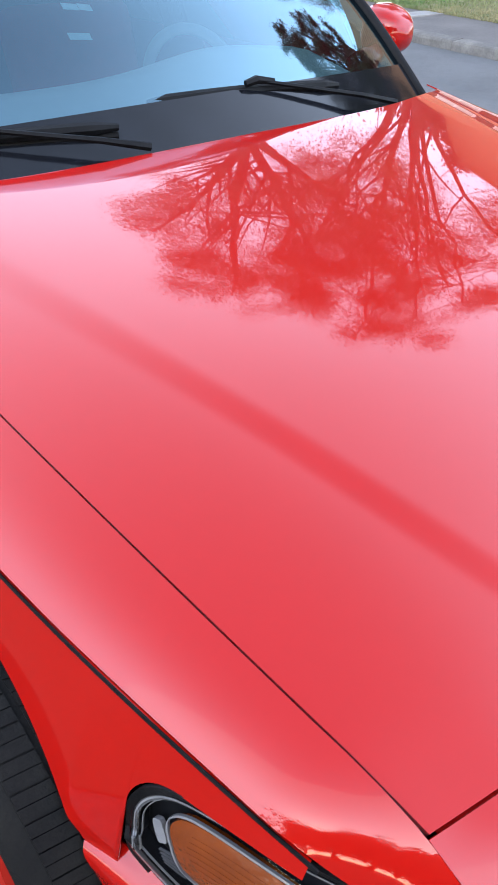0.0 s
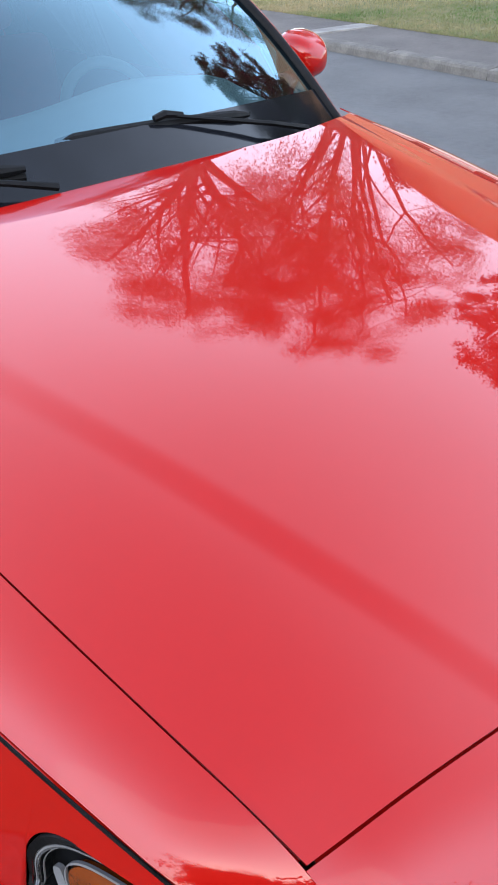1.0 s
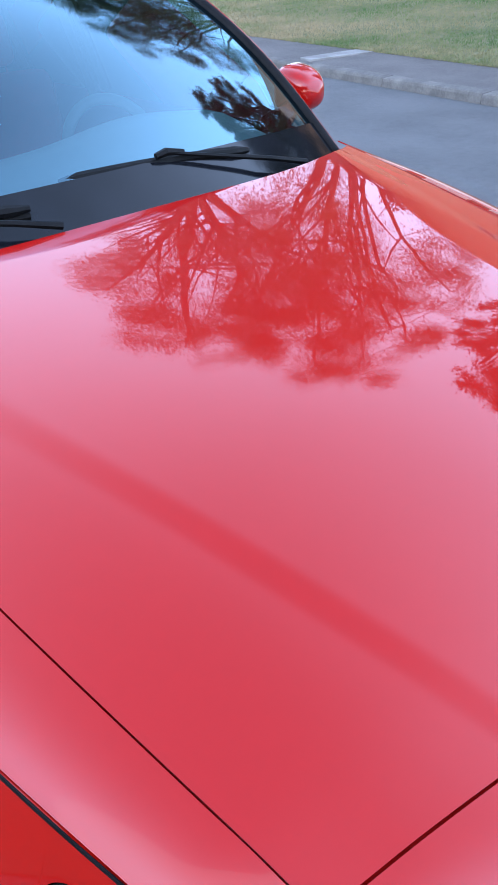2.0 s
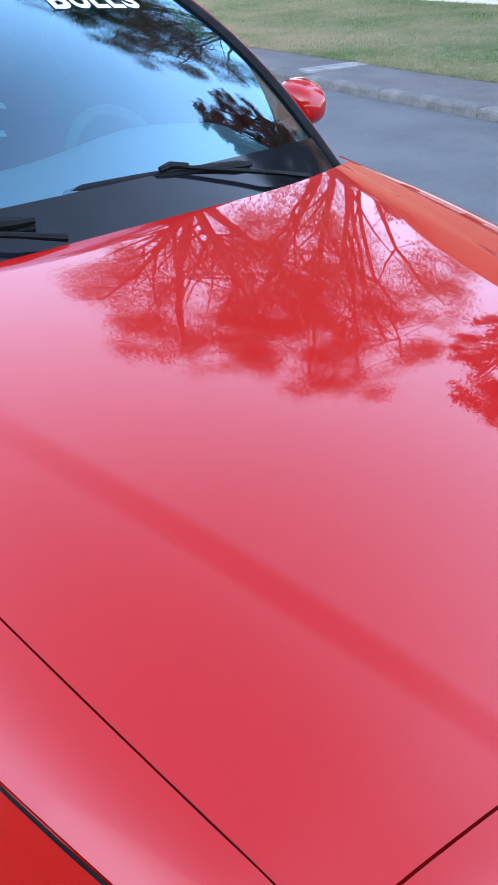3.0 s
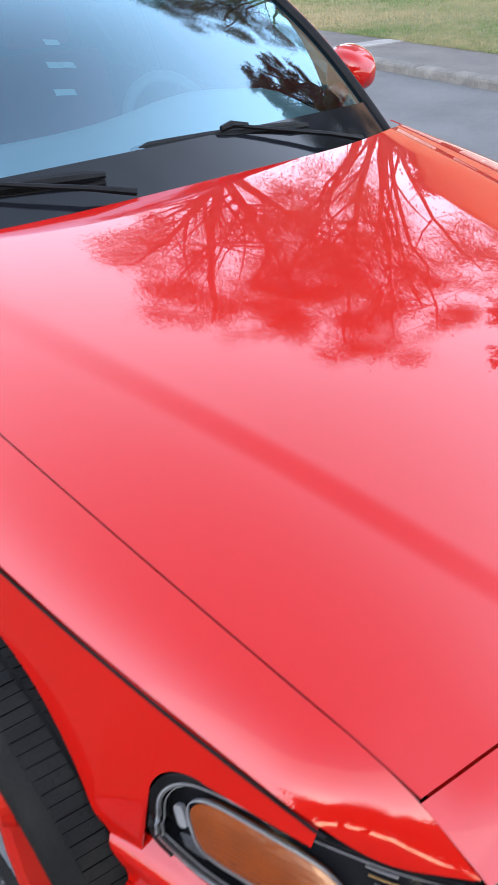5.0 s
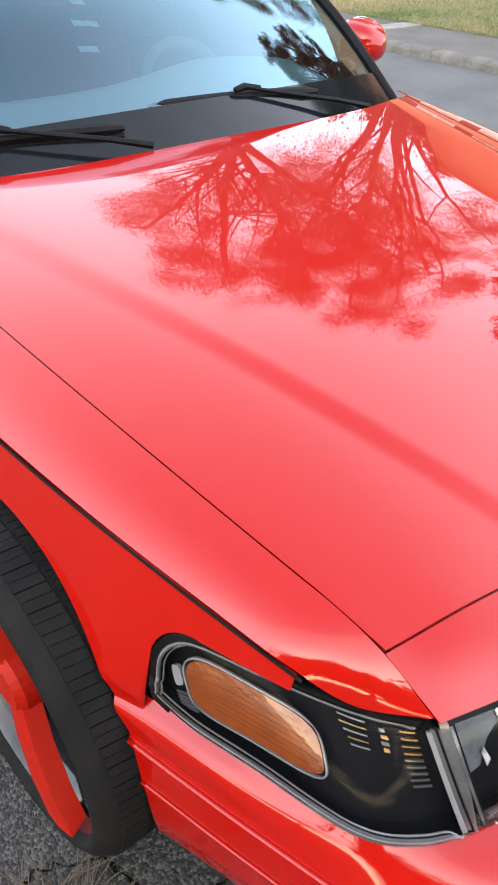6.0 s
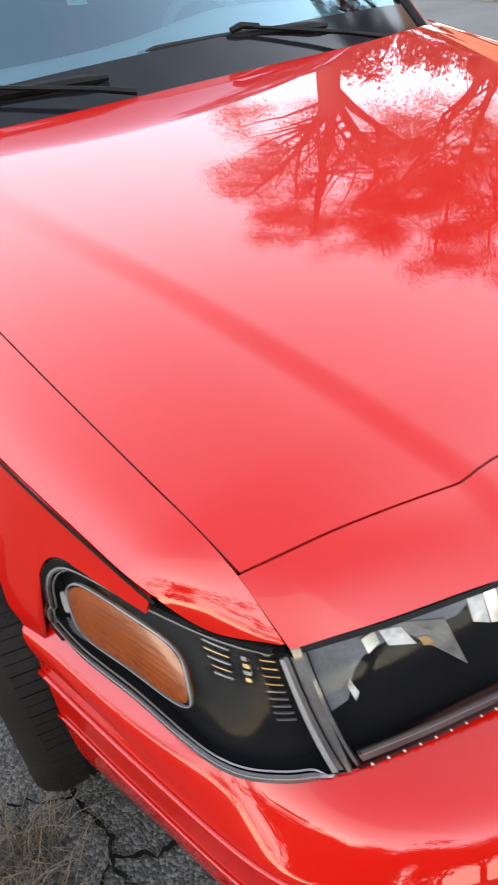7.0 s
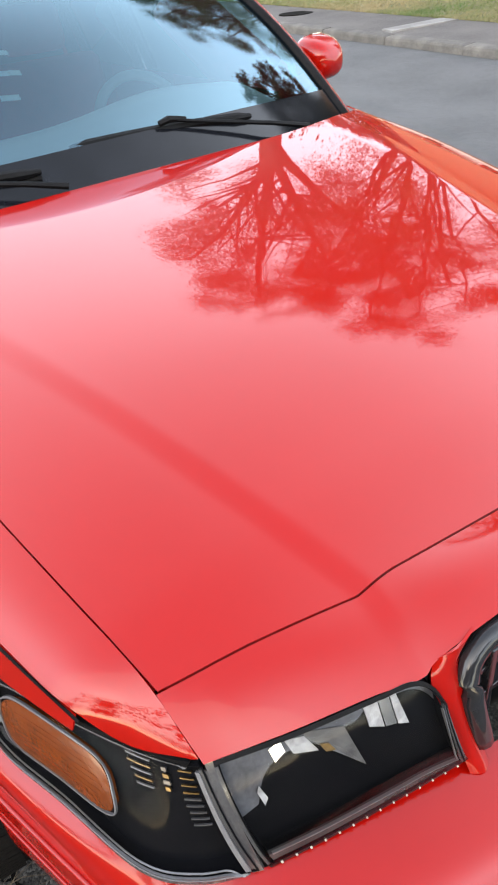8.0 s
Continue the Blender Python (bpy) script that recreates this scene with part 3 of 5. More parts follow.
def lamp_patch(rows, u0, u1, v0, v1, n, m, d=0.0):
    """A sub-patch of a lamp's skin, by fractions along and down."""
    N, M = len(rows) - 1, len(rows[0]) - 1
    out = []
    for k in range(m + 1):
        r = []
        for i in range(n + 1):
            u, v = (u0 + (u1 - u0) * i / n) * M, (v0 + (v1 - v0) * k / m) * N
            a, b = min(int(u), M - 1), min(int(v), N - 1)
            fu, fv = u - a, v - b
            p = rows[b][a].lerp(rows[b][a + 1], fu).lerp(rows[b + 1][a].lerp(rows[b + 1][a + 1], fu), fv)
            r.append(p)
        out.append(r)
    return offset_rows(out, d) if d else out


def round_patch(rows, uc, ru, vc, rv, n, m):
    """A patch with rounded corners, slanting down towards the front."""
    N, M = len(rows) - 1, len(rows[0]) - 1
    out = []
    for k in range(m + 1):
        r = []
        for i in range(n + 1):
            a, b_ = -1 + 2 * i / n, -1 + 2 * k / m
            ua, vb = a * math.sqrt(1 - 0.16 * b_ ** 4), b_ * math.sqrt(1 - 0.42 * a ** 6)
            u, v = (uc + ru * ua) * M, (vc + rv * vb * (1 - 0.12 * ua)) * N
            i0, j0 = min(int(u), M - 1), min(int(v), N - 1)
            fu, fv = u - i0, v - j0
            r.append(rows[j0][i0].lerp(rows[j0][i0 + 1], fu).lerp(rows[j0 + 1][i0].lerp(rows[j0 + 1][i0 + 1], fu), fv))
        out.append(r)
    return out


CORNER = lamp_rows(LT, LB, 41, 12)
HEAD = lamp_rows(HT, HB, 41, 24, 0.015, 0.65)
OUT = 1.0


def border(rows, w, d):
    """A closed ring strip round a lamp's rim, w wide."""
    fr = [(0, 0)]
    pts = []
    n = 40
    for i in range(n):
        pts.append((i / n, 0.0))
    for i in range(n):
        pts.append((1.0, i / n))
    for i in range(n):
        pts.append((1 - i / n, 1.0))
    for i in range(n):
        pts.append((0.0, 1 - i / n))
    M = sum((a - b).length for a, b in zip(rows[6], rows[6][1:]))
    N = (rows[0][20] - rows[-1][20]).length
    outr, inr = [], []
    off = offset_rows(rows, d)

    def at(u, v):
        return lamp_patch(off, u, u, v, v, 1, 1)[0][0]
    for u, v in pts:
        outr.append(at(u, v))
        inr.append(at(min(max(u, w / M), 1 - w / M), min(max(v, w / N), 1 - w / N)))
    return [outr + outr[:1], inr + inr[:1]]


def rim_ring(rows, w0, w1, d0, d1=None):
    """A closed band along a lamp's outline, from w0 to w1 inside it, d0 to d1 proud of its skin."""
    loop = list(rows[0]) + [r[-1] for r in rows[1:]] + list(rows[-1][-2::-1]) + [r[0] for r in rows[-2:0:-1]]
    n = len(loop)
    mid = sum((r[len(r) // 2] for r in rows), Vector()) / len(rows)
    bands = []
    for w, d in ((w0, d0), (w1, d0 if d1 is None else d1)):
        band = []
        for i, p in enumerate(loop):
            t = (loop[(i + 4) % n] - loop[i - 4]).normalized()
            f = smooth01((p.y - 0.10) / 0.40)
            out = Vector((-0.12 - 0.88 * f, -1.0 + 0.85 * f, 0.05)).normalized()
            a = out.cross(t).normalized()
            if a.dot(mid - p) < 0:
                a = -a
            band.append(p + a * w + out * d)
        bands.append(band + band[:1])
    return bands


def mirrored(rows, sgn):
    return rows if sgn > 0 else flip(rows)


for sgn in (1, -1):
    lamp = thing("headlamp", "", "")
    for key in list(lamp.keys()):
        del lamp[key]
    lamp.parent = car
    tagged(lamp, "black-housed headlamp with clear lens and amber corner reflector")
    ref = (0, 0.9, 0.6)
    for nm, S in (("corner_lamp", CORNER), ("main_lamp", HEAD)):
        sheet("housing", mirrored(offset_rows(S, -OUT * 0.028), sgn), LAMPBLACK, lamp, 0.004, inward=ref)
        wall_rows = border(S, 0.004, 0.0)
        back = border(S, 0.004, -OUT * 0.030)
        sheet("housing_wall", mirrored([wall_rows[1], back[1]], sgn), LAMPBLACK, lamp, 0.002)
        sheet("lens", mirrored(S, sgn), LENS if S is CORNER else HEADLENS, lamp, 0.0, "clear lens", inward=ref)
        if S is HEAD:
            sheet("gasket", mirrored(lamp_patch(S, 0.0, 1.0, 0.0, 0.028, 40, 1, OUT * 0.0005), sgn), BLACK, lamp, 0.004, inward=ref)

    def strip(nm, S, u0, u1, v0, v1, d, material=GREYTRIM, n=36, m=1, th=0.004, label=""):
        return sheet(nm, mirrored(lamp_patch(S, u0, u1, v0, v1, n, m, OUT * d), sgn), material, lamp, th, label, inward=ref)

    # corner lamp: pale rim all round, a lighter edge inside it
    def open_band(w0, w1, d0, d1=None, a=0, b=-1):
        """Band along the bottom, rear and top of the corner lens."""
        full = [r[:-1] for r in rim_ring(lamp_patch(CORNER, 0.0, 0.965, 0.0, 1.0, 60, 16), w0, w1, d0, d1)]
        return [(r[76:] + r[:61])[a:b] for r in full]

    sheet("gasket", mirrored(open_band(-0.004, 0.0065, 0.0022, 0.0012, 54), sgn), BLACK, lamp, 0.005, "black rubber seal", inward=ref)
    sheet("trim_ring", mirrored(open_band(0.0055, 0.0125, 0.0004), sgn), GREYTRIM, lamp, 0.003, "grey inner trim", inward=ref)
    sheet("trim_ring", mirrored(open_band(0.0080, 0.0098, 0.0012), sgn), PALETRIM, lamp, 0.002, inward=ref)
    sheet("trim_ring", mirrored(open_band(0.0150, 0.0160, -0.004), sgn), PALETRIM, lamp, 0.002, inward=ref)
    sheet("trim_ring", mirrored(open_band(0.0, 0.0055, -0.0004, None, 0, 56), sgn), GREYTRIM, lamp, 0.003, inward=ref)
    bulb = offset_rows(round_patch(CORNER, 0.150, 0.020, 0.40, 0.12, 10, 8), -0.014)
    sheet("bulb_socket", mirrored(bulb, sgn), PALETRIM, lamp, 0.006, "round clear socket", inward=ref)
    for k in range(5):
        strip("lamp_rib", CORNER, 0.13, 0.20, 0.60 + 0.05 * k, 0.610 + 0.05 * k, -0.012, GREYTRIM, n=3, th=0.003)
    strip("divider", CORNER, 0.958, 0.972, 0.07, 0.97, 0.000, PALETRIM, n=1, m=12)
    strip("divider", CORNER, 0.972, 1.0, 0.06, 1.0, -0.002, n=2, m=12)
    am = offset_rows(round_patch(CORNER, 0.420, 0.218, 0.475, 0.245, 28, 12), -OUT * 0.010)
    sheet("amber_reflector", mirrored(am, sgn), AMBER, lamp, 0.012, "amber side reflector", inward=ref)
    sheet("reflector_rim", mirrored(border(round_patch(CORNER, 0.420, 0.228, 0.475, 0.275, 28, 12), 0.0028, -OUT * 0.009), sgn), PALETRIM, lamp, 0.004, inward=ref)
    for k in range(7):
        v = 0.315 + 0.050 * k
        strip("reflector_rib", CORNER, 0.235 + 0.012 * abs(k - 3), 0.605 - 0.014 * abs(k - 3), v, v + 0.012, -0.0094, AMBER, n=20, th=0.003)
    rr_ = random.Random(11)
    for k in range(7):
        v = 0.075 + 0.045 * k
        strip("lamp_rib", CORNER, 0.675 + 0.010 * k + rr_.uniform(0, 0.015), 0.795, v, v + 0.008, -0.020, GOLD if k % 2 else PALETRIM, n=8, th=0.003)
    for k in range(4):
        v = 0.18 + 0.045 * k
        strip("lamp_rib", CORNER, 0.832 + rr_.uniform(0, 0.006), 0.858 - rr_.uniform(0, 0.008), v, v + 0.026, -0.020, GOLD if k % 2 else GREYTRIM, n=2, th=0.003)
    for k in range(10):
        v = 0.12 + 0.052 * k
        strip("lamp_rib", CORNER, 0.888 + rr_.uniform(0, 0.008), 0.942, v, v + 0.009, -0.020, GOLD if k < 5 else GREYTRIM, n=4, th=0.003)
    # main lamp: bar at the corner side, shelf and chip strip below, brow with painted sheen and glint facets above
    strip("divider", HEAD, 0.0, 0.016, 0.04, 1.0, -0.001, n=2, m=12)
    bar = [[r[-1] for r in CORNER], [r[0] for r in HEAD]]
    sheet("divider_bar", mirrored(offset_rows(bar, -0.002), sgn), GREYTRIM, lamp, 0.004, "grey bar between the lenses", inward=ref)
    strip("trim_ring", HEAD, 0.965, 1.0, 0.0, 0.94, -0.001, n=2, m=12)
    strip("trim_ring", HEAD, 0.950, 0.957, 0.12, 0.86, -0.003, PALETRIM, n=1, m=12)
    strip("lower_shelf", HEAD, 0.03, 0.965, 0.865, 0.945, -0.004, n=24, m=2, th=0.006, label="grey shelf")
    strip("shelf_edge", HEAD, 0.045, 0.960, 0.850, 0.862, -0.002, PALETRIM, n=24)
    strip("chip_strip", HEAD, 0.0, 1.0, 0.948, 1.0, 0.000, LAMPBLACK, n=24)
    # reflector bowl over the edge of the black mask, sky sheen put into its grey
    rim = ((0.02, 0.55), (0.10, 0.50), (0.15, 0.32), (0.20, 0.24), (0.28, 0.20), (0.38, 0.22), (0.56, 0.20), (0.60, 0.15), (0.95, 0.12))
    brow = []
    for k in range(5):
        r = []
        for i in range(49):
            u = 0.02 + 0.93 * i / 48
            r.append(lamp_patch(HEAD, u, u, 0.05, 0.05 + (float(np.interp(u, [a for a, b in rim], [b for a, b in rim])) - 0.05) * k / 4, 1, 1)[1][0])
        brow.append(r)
    sheet("sheen_brow", mirrored(offset_rows(brow, -0.020), sgn), BROWSHEEN, lamp, 0.002, "grey brow with painted sheen inside the lamp", inward=ref)

    def facet(corners, material, d):
        """A flat facet standing for a glint in the reflector, by its corners' fractions along and down the lens."""
        P_ = [lamp_patch(HEAD, u, u, v, v, 1, 1)[0][0] for u, v in corners]
        rows2 = [[P_[0].lerp(P_[1], i / 3).lerp(P_[3].lerp(P_[2], i / 3), k / 3) for i in range(4)] for k in range(4)]
        sheet("reflector_facet", mirrored(offset_rows(rows2, d), sgn), material, lamp, 0.002, "reflector facet standing for a glint", smooth=False, inward=ref)

    facet(((0.590, 0.05), (0.650, 0.05), (0.665, 0.32), (0.605, 0.27)), GLINTWHITE, -0.017)
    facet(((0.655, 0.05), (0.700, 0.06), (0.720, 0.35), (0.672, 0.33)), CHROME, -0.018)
    facet(((0.703, 0.06), (0.730, 0.10), (0.770, 0.38), (0.724, 0.35)), GLINTWHITE, -0.017)
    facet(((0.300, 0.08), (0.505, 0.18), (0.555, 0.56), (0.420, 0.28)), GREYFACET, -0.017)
    facet(((0.270, 0.10), (0.345, 0.12), (0.385, 0.26), (0.290, 0.21)), GLINTWHITE, -0.0155)
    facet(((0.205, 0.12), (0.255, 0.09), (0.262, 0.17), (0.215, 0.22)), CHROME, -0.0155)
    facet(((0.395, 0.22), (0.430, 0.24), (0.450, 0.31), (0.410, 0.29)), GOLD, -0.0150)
    facet(((0.110, 0.38), (0.125, 0.34), (0.140, 0.45), (0.118, 0.50)), GLINTWHITE, -0.0150)
    for k in range(14):
        u = 0.05 + 0.068 * k
        strip("led_chip", HEAD, u, u + 0.008, 0.962, 0.980, 0.002, STONE, n=1, th=0.002, label="pale light chip")

# grille
G = [(-0.362, 0.082, 0.599), (-0.368, 0.098, 0.664), (-0.362, 0.117, 0.706), (-0.331, 0.123, 0.728), (-0.280, 0.120, 0.737), (0.000, 0.112, 0.745)]
g = even(G, 40)
outer = g + [Vector((-p.x, p.y, p.z)) for p in g[-2::-1]]
bm = bmesh.new()
tube(bm, [p + Vector((0, -0.004, -0.004)) for p in outer], 0.0165, 12)
gr = part("grille", bm, GLOSSBLACK, car, "glossy black grille frame", True)
for i in range(11):
    x = -0.325 + i * 0.065
    bm = bmesh.new()
    box(bm, (x - 0.006, 0.10, 0.60), (x + 0.006, 0.135, 0.725), bevel=0.003)
    part("grille_bar", bm, GLOSSBLACK, gr)
for z in (0.64, 0.685, 0.72):
    bm = bmesh.new()
    box(bm, (-0.35, 0.098 + (z - 0.6) * 0.1, z - 0.005), (0.35, 0.125 + (z - 0.6) * 0.1, z + 0.005), bevel=0.002)
    part("grille_bar", bm, GLOSSBLACK, gr)
bm = bmesh.new()
box(bm, (-0.36, 0.135, 0.58), (0.36, 0.18, 0.735), bevel=0.01)
part("grille_backing", bm, DARK, gr)
# painted posts between lamps and grille
for sgn in (1, -1):
    a = [(-0.396, 0.128, 0.741), (-0.408, 0.117, 0.716), (-0.400, 0.103, 0.674), (-0.390, 0.080, 0.614), (-0.384, 0.060, 0.569)]
    b = [(-0.341, 0.126, 0.754), (-0.368, 0.124, 0.719), (-0.374, 0.105, 0.674), (-0.368, 0.085, 0.614), (-0.364, 0.060, 0.569)]
    SA2, SB2 = [p + Vector((-0.012, 0.004, 0)) for p in spline(a, 20)], spline(b, 20)
    rr = [[p.lerp(q, v / 6) + Vector((0, -0.008, 0)) * math.sin(math.pi * v / 6) for p, q in zip(SA2, SB2)] for v in range(7)]
    sheet("grille_post", mirrored(rr, sgn), PAINT, car, 0.004, inward=(0, 0.6, 0.65))

# cowl and windshield
def glass_pt(x, f):
    """Windshield skin: f from 0 at the cowl to 1 at the roof."""
    k = abs(x)
    b = Vector((x, 1.50 + 0.20 * x * x + 0.03 * k ** 3, 0.962 - 0.055 * x * x))
    t = Vector((x * 0.83, 2.19 + 0.20 * x * x, 1.455 - 0.05 * x * x))
    p = b.lerp(t, f)
    return p + Vector((0, -0.4, 0.9)) * 0.05 * math.sin(math.pi * f)


grow = [[glass_pt(-0.86 + 1.72 * i / 40, j / 24) for i in range(41)] for j in range(25)]
ws = sheet("windshield", grow, SCREEN, car, 0.0, "blue-tinted windshield with a white banner word", inward=(0, 2.4, 0.9))
ws.visible_shadow = False
frit = [[p + Vector((0, -0.003, 0.004)) for p in r] for r in [[glass_pt(-0.86 + 1.72 * i / 40, f) for i in range(41)] for f in (-0.02, 0.04, 0.10, 0.16)]]
sheet("frit_band", frit, COWLBLACK, ws, 0.002, "black border band", inward=(0, 2.4, 0.9))
crow = []
for k in range(6):
    f = k / 5
    crow.append([Vector((x, hood_rear(x) - 0.04 + 0.06 * f, hood_z(x, hood_rear(x)) - 0.03 - 0.02 * f)) for x in np.linspace(-0.82, 0.82, 41)])
sheet("cowl", crow, BLACK, car, 0.004, "black plastic cowl", inward=(0, 1.9, 0.3))
for sgn in (1, -1):
    bm = bmesh.new()
    pts = [glass_pt(-0.862 * sgn, f) + Vector((-0.008 * sgn, 0.005, 0.0)) for f in np.linspace(-0.03, 1.02, 14)]
    tube(bm, pts, [0.019] * 14, 8)
    part("windshield_trim", bm, BLACK, car, "black windshield edge trim", True)
    bm = bmesh.new()
    pts = [glass_pt(-0.884 * sgn, f) + Vector((-0.004 * sgn, 0.02, 0.002)) for f in np.linspace(0.02, 1.03, 14)]
    tube(bm, pts, [0.022] * 14, 8)
    part("roof_pillar", bm, PAINT, car, "", True)

# banner letters, bent to the glass
def letter(ch, x0, f0, width, height, bold):
    cu = bpy.data.curves.new("lettering", "FONT")
    cu.body, cu.size, cu.offset = ch, 0.14, bold
    cu.resolution_u = 6
    tmp = new("banner_letter", cu)
    dg = bpy.context.evaluated_depsgraph_get()
    me = bpy.data.meshes.new_from_object(tmp.evaluated_get(dg))
    bpy.data.objects.remove(tmp)
    bpy.data.curves.remove(cu)
    bm = bmesh.new()
    bm.from_mesh(me)
    bpy.data.meshes.remove(me)
    xs, ys_ = [v.co.x for v in bm.verts], [v.co.y for v in bm.verts]
    xa, xb, ya, yb = min(xs), max(xs), min(ys_), max(ys_)
    for v in bm.verts:
        x = x0 + (v.co.x - xa) / (xb - xa) * width
        f = f0 + (v.co.y - ya) / (yb - ya) * height
        p = glass_pt(x, f)
        n = (glass_pt(x + 0.01, f) - p).cross(glass_pt(x, f + 0.01) - p).normalized()
        v.co = p + n * 0.0025
    bmesh.ops.recalc_face_normals(bm, faces=bm.faces[:])
    return part("banner_letter", bm, WHITE, ws, "white vinyl letter")


for ch, x0, wd in (("B", 0.191, 0.069), ("U", 0.270, 0.069), ("L", 0.350, 0.058), ("L", 0.419, 0.058), ("S", 0.486, 0.066)):
    letter(ch, x0, 0.812, wd, 0.106, 0.0048)

# small label strips inside the windshield
for x, f, w in ((-0.195, 0.535, 0.036), (-0.223, 0.455, 0.036), (-0.185, 0.450, 0.030), (-0.242, 0.365, 0.050)):
    p, q, r = glass_pt(x, f), glass_pt(x + w, f - 0.008), glass_pt(x, f + 0.02)
    n = (q - p).cross(r - p).normalized()
    d = (r - p).normalized() * 0.017
    sheet("label_strip", [[p - n * 0.005, q - n * 0.005], [p - n * 0.005 + d, q - n * 0.005 + d]], WHITE, ws, 0.0008, "small white label")

# wipers
def wiper(tip, end, pivot, knuckle):
    w = thing("wiper", "", "")
    for key in list(w.keys()):
        del w[key]
    w.parent = car
    tagged(w, "black windshield wiper")
    T_, E_ = Vector(tip), Vector(end)
    bm = bmesh.new()
    pts = [T_.lerp(E_, k / 12) + Vector((0, 0, 0.006 * math.sin(math.pi * k / 12))) for k in range(13)]
    tube(bm, pts, [0.007] + [0.0135] * 11 + [0.007], 8)
    part("blade_frame", bm, BLACK, w)
    bm = bmesh.new()
    tube(bm, [p - Vector((0, -0.004, 0.017)) for p in pts], 0.0085, 6)
    part("rubber_blade", bm, RUBBER, w)
    bm = bmesh.new()
    K = Vector(knuckle)
    tube(bm, [K - (E_ - T_).normalized() * 0.03 + Vector((0, -0.002, 0.018)), K + Vector((0, -0.004, 0.026)), K + (E_ - T_).normalized() * 0.05 + Vector((0, -0.004, 0.02))], [0.008, 0.010, 0.007], 6)
    part("clip", bm, BLACK, w)
    bm = bmesh.new()
    Pv = Vector(pivot)
    tube(bm, [K + Vector((0, -0.004, 0.024)), K.lerp(Pv, 0.35) + Vector((0, -0.012, 0.018)), K.lerp(Pv, 0.7) + Vector((0, -0.014, 0.012)), Pv], [0.005, 0.006, 0.007, 0.009], 6)
    part("arm", bm, BLACK, w)
    return w


wiper((-0.128, 1.617, 1.062), (0.42, 1.600, 1.040), (0.60, 1.560, 0.985), (0.152, 1.598, 1.056))
wiper((-0.237, 1.560, 1.040), (-0.80, 1.71, 1.030), (-0.20, 1.500, 1.008), (-0.52, 1.620, 1.042))

# cabin: dash, wheel, seats
dr = []
for y0, z, hood_up in ((1.62, 0.978, 0.0), (1.75, 1.01, 0.2), (1.92, 1.035, 0.9), (2.00, 1.035, 1.0), (2.05, 0.98, 1.0), (2.07, 0.75, 0.0)):
    hump = [hood_up * math.exp(-((x - 0.38) / 0.30) ** 2) for x in np.linspace(-0.68, 0.68, 31)]      # hood over the dials
    dr.append([Vector((x, y0 + 0.12 * x * x + 0.06 * b, z + 0.036 * b)) for x, b in zip(np.linspace(-0.68, 0.68, 31), hump)])
sheet("dashboard", dr, DASH, car, 0.01, "grey vinyl dashboard", inward=(0, 1.8, 0.5))
sw = thing("steering_wheel", "", "")
for key in list(sw.keys()):
    del sw[key]
sw.parent = car
tagged(sw, "pale grey steering wheel")
Ms = Matrix.Translation((0.385, 2.17, 0.95)) @ Matrix.Rotation(radians(65), 4, "X")
bm = bmesh.new()
ringp = [Ms @ Vector((0.165 * math.cos(a), 0.165 * math.sin(a), 0)) for a in np.linspace(0, 2 * math.pi, 41)]
tube(bm, ringp, 0.017, 8, False)
part("rim", bm, WHEELGREY, sw, "", True)
bm = bmesh.new()
box(bm, (-0.18, -0.02, -0.02), (0.18, 0.02, 0.0), Ms, 0.006)
part("spoke", bm, WHEELGREY, sw)
bm = bmesh.new()
box(bm, (-0.07, -0.06, -0.03), (0.07, 0.06, 0.015), Ms, 0.02)
part("hub", bm, WHEELGREY, sw)
for sx in (-0.38, 0.38):
    st = thing("front_seat", "", "")
    for key in list(st.keys()):
        del st[key]
    st.parent = car
    tagged(st, "red cloth front seat")
    SEATM = SEATRED
    bm = bmesh.new()
    box(bm, (sx - 0.26, 2.35, 0.42), (sx + 0.26, 2.85, 0.58), bevel=0.05)
    part("cushion", bm, SEATM, st, "", True)
    bm = bmesh.new()
    box(bm, (-0.25, -0.07, 0), (0.25, 0.07, 0.62), Matrix.Translation((sx, 2.85, 0.5)) @ Matrix.Rotation(radians(-14), 4, "X"), 0.06)
    part("backrest", bm, SEATM, st, "", True)
    bm = bmesh.new()
    box(bm, (-0.13, -0.05, 0.64), (0.13, 0.05, 0.82), Matrix.Translation((sx, 2.85, 0.5)) @ Matrix.Rotation(radians(-14), 4, "X"), 0.045)
    part("headrest", bm, SEATM, st, "", True)

bm = bmesh.new()
box(bm, (-0.66, 3.35, 0.45), (0.66, 3.55, 1.12), bevel=0.06)
part("rear_seat", bm, CABIN, car, "grey rear bench", True)
hl = [[Vector((x, y, 1.415 - 0.05 * x * x)) for x in np.linspace(-0.68, 0.68, 9)] for y in np.linspace(2.33, 3.45, 8)]
sheet("headliner", hl, CABIN, car, 0.01, "grey headliner")

# roof, rear body, doors
rr = []
for j in range(22):
    f = j / 21
    y = 2.19 + f * 1.35
    z = 1.455 + 0.02 * math.sin(math.pi * f) - 0.03 * f
    hw = 0.715 + 0.02 * smooth01(f * 2)
    rr.append([Vector((x, y + 0.20 * x * x * (1 - f), z - 0.05 * x * x - 0.03 * (abs(x) / hw) ** 8)) for x in np.linspace(-hw - 0.02, hw + 0.02, 31)])
sheet("roof", rr, PAINT, car, 0.004, inward=(0, 2.9, 0.9))
bk = []
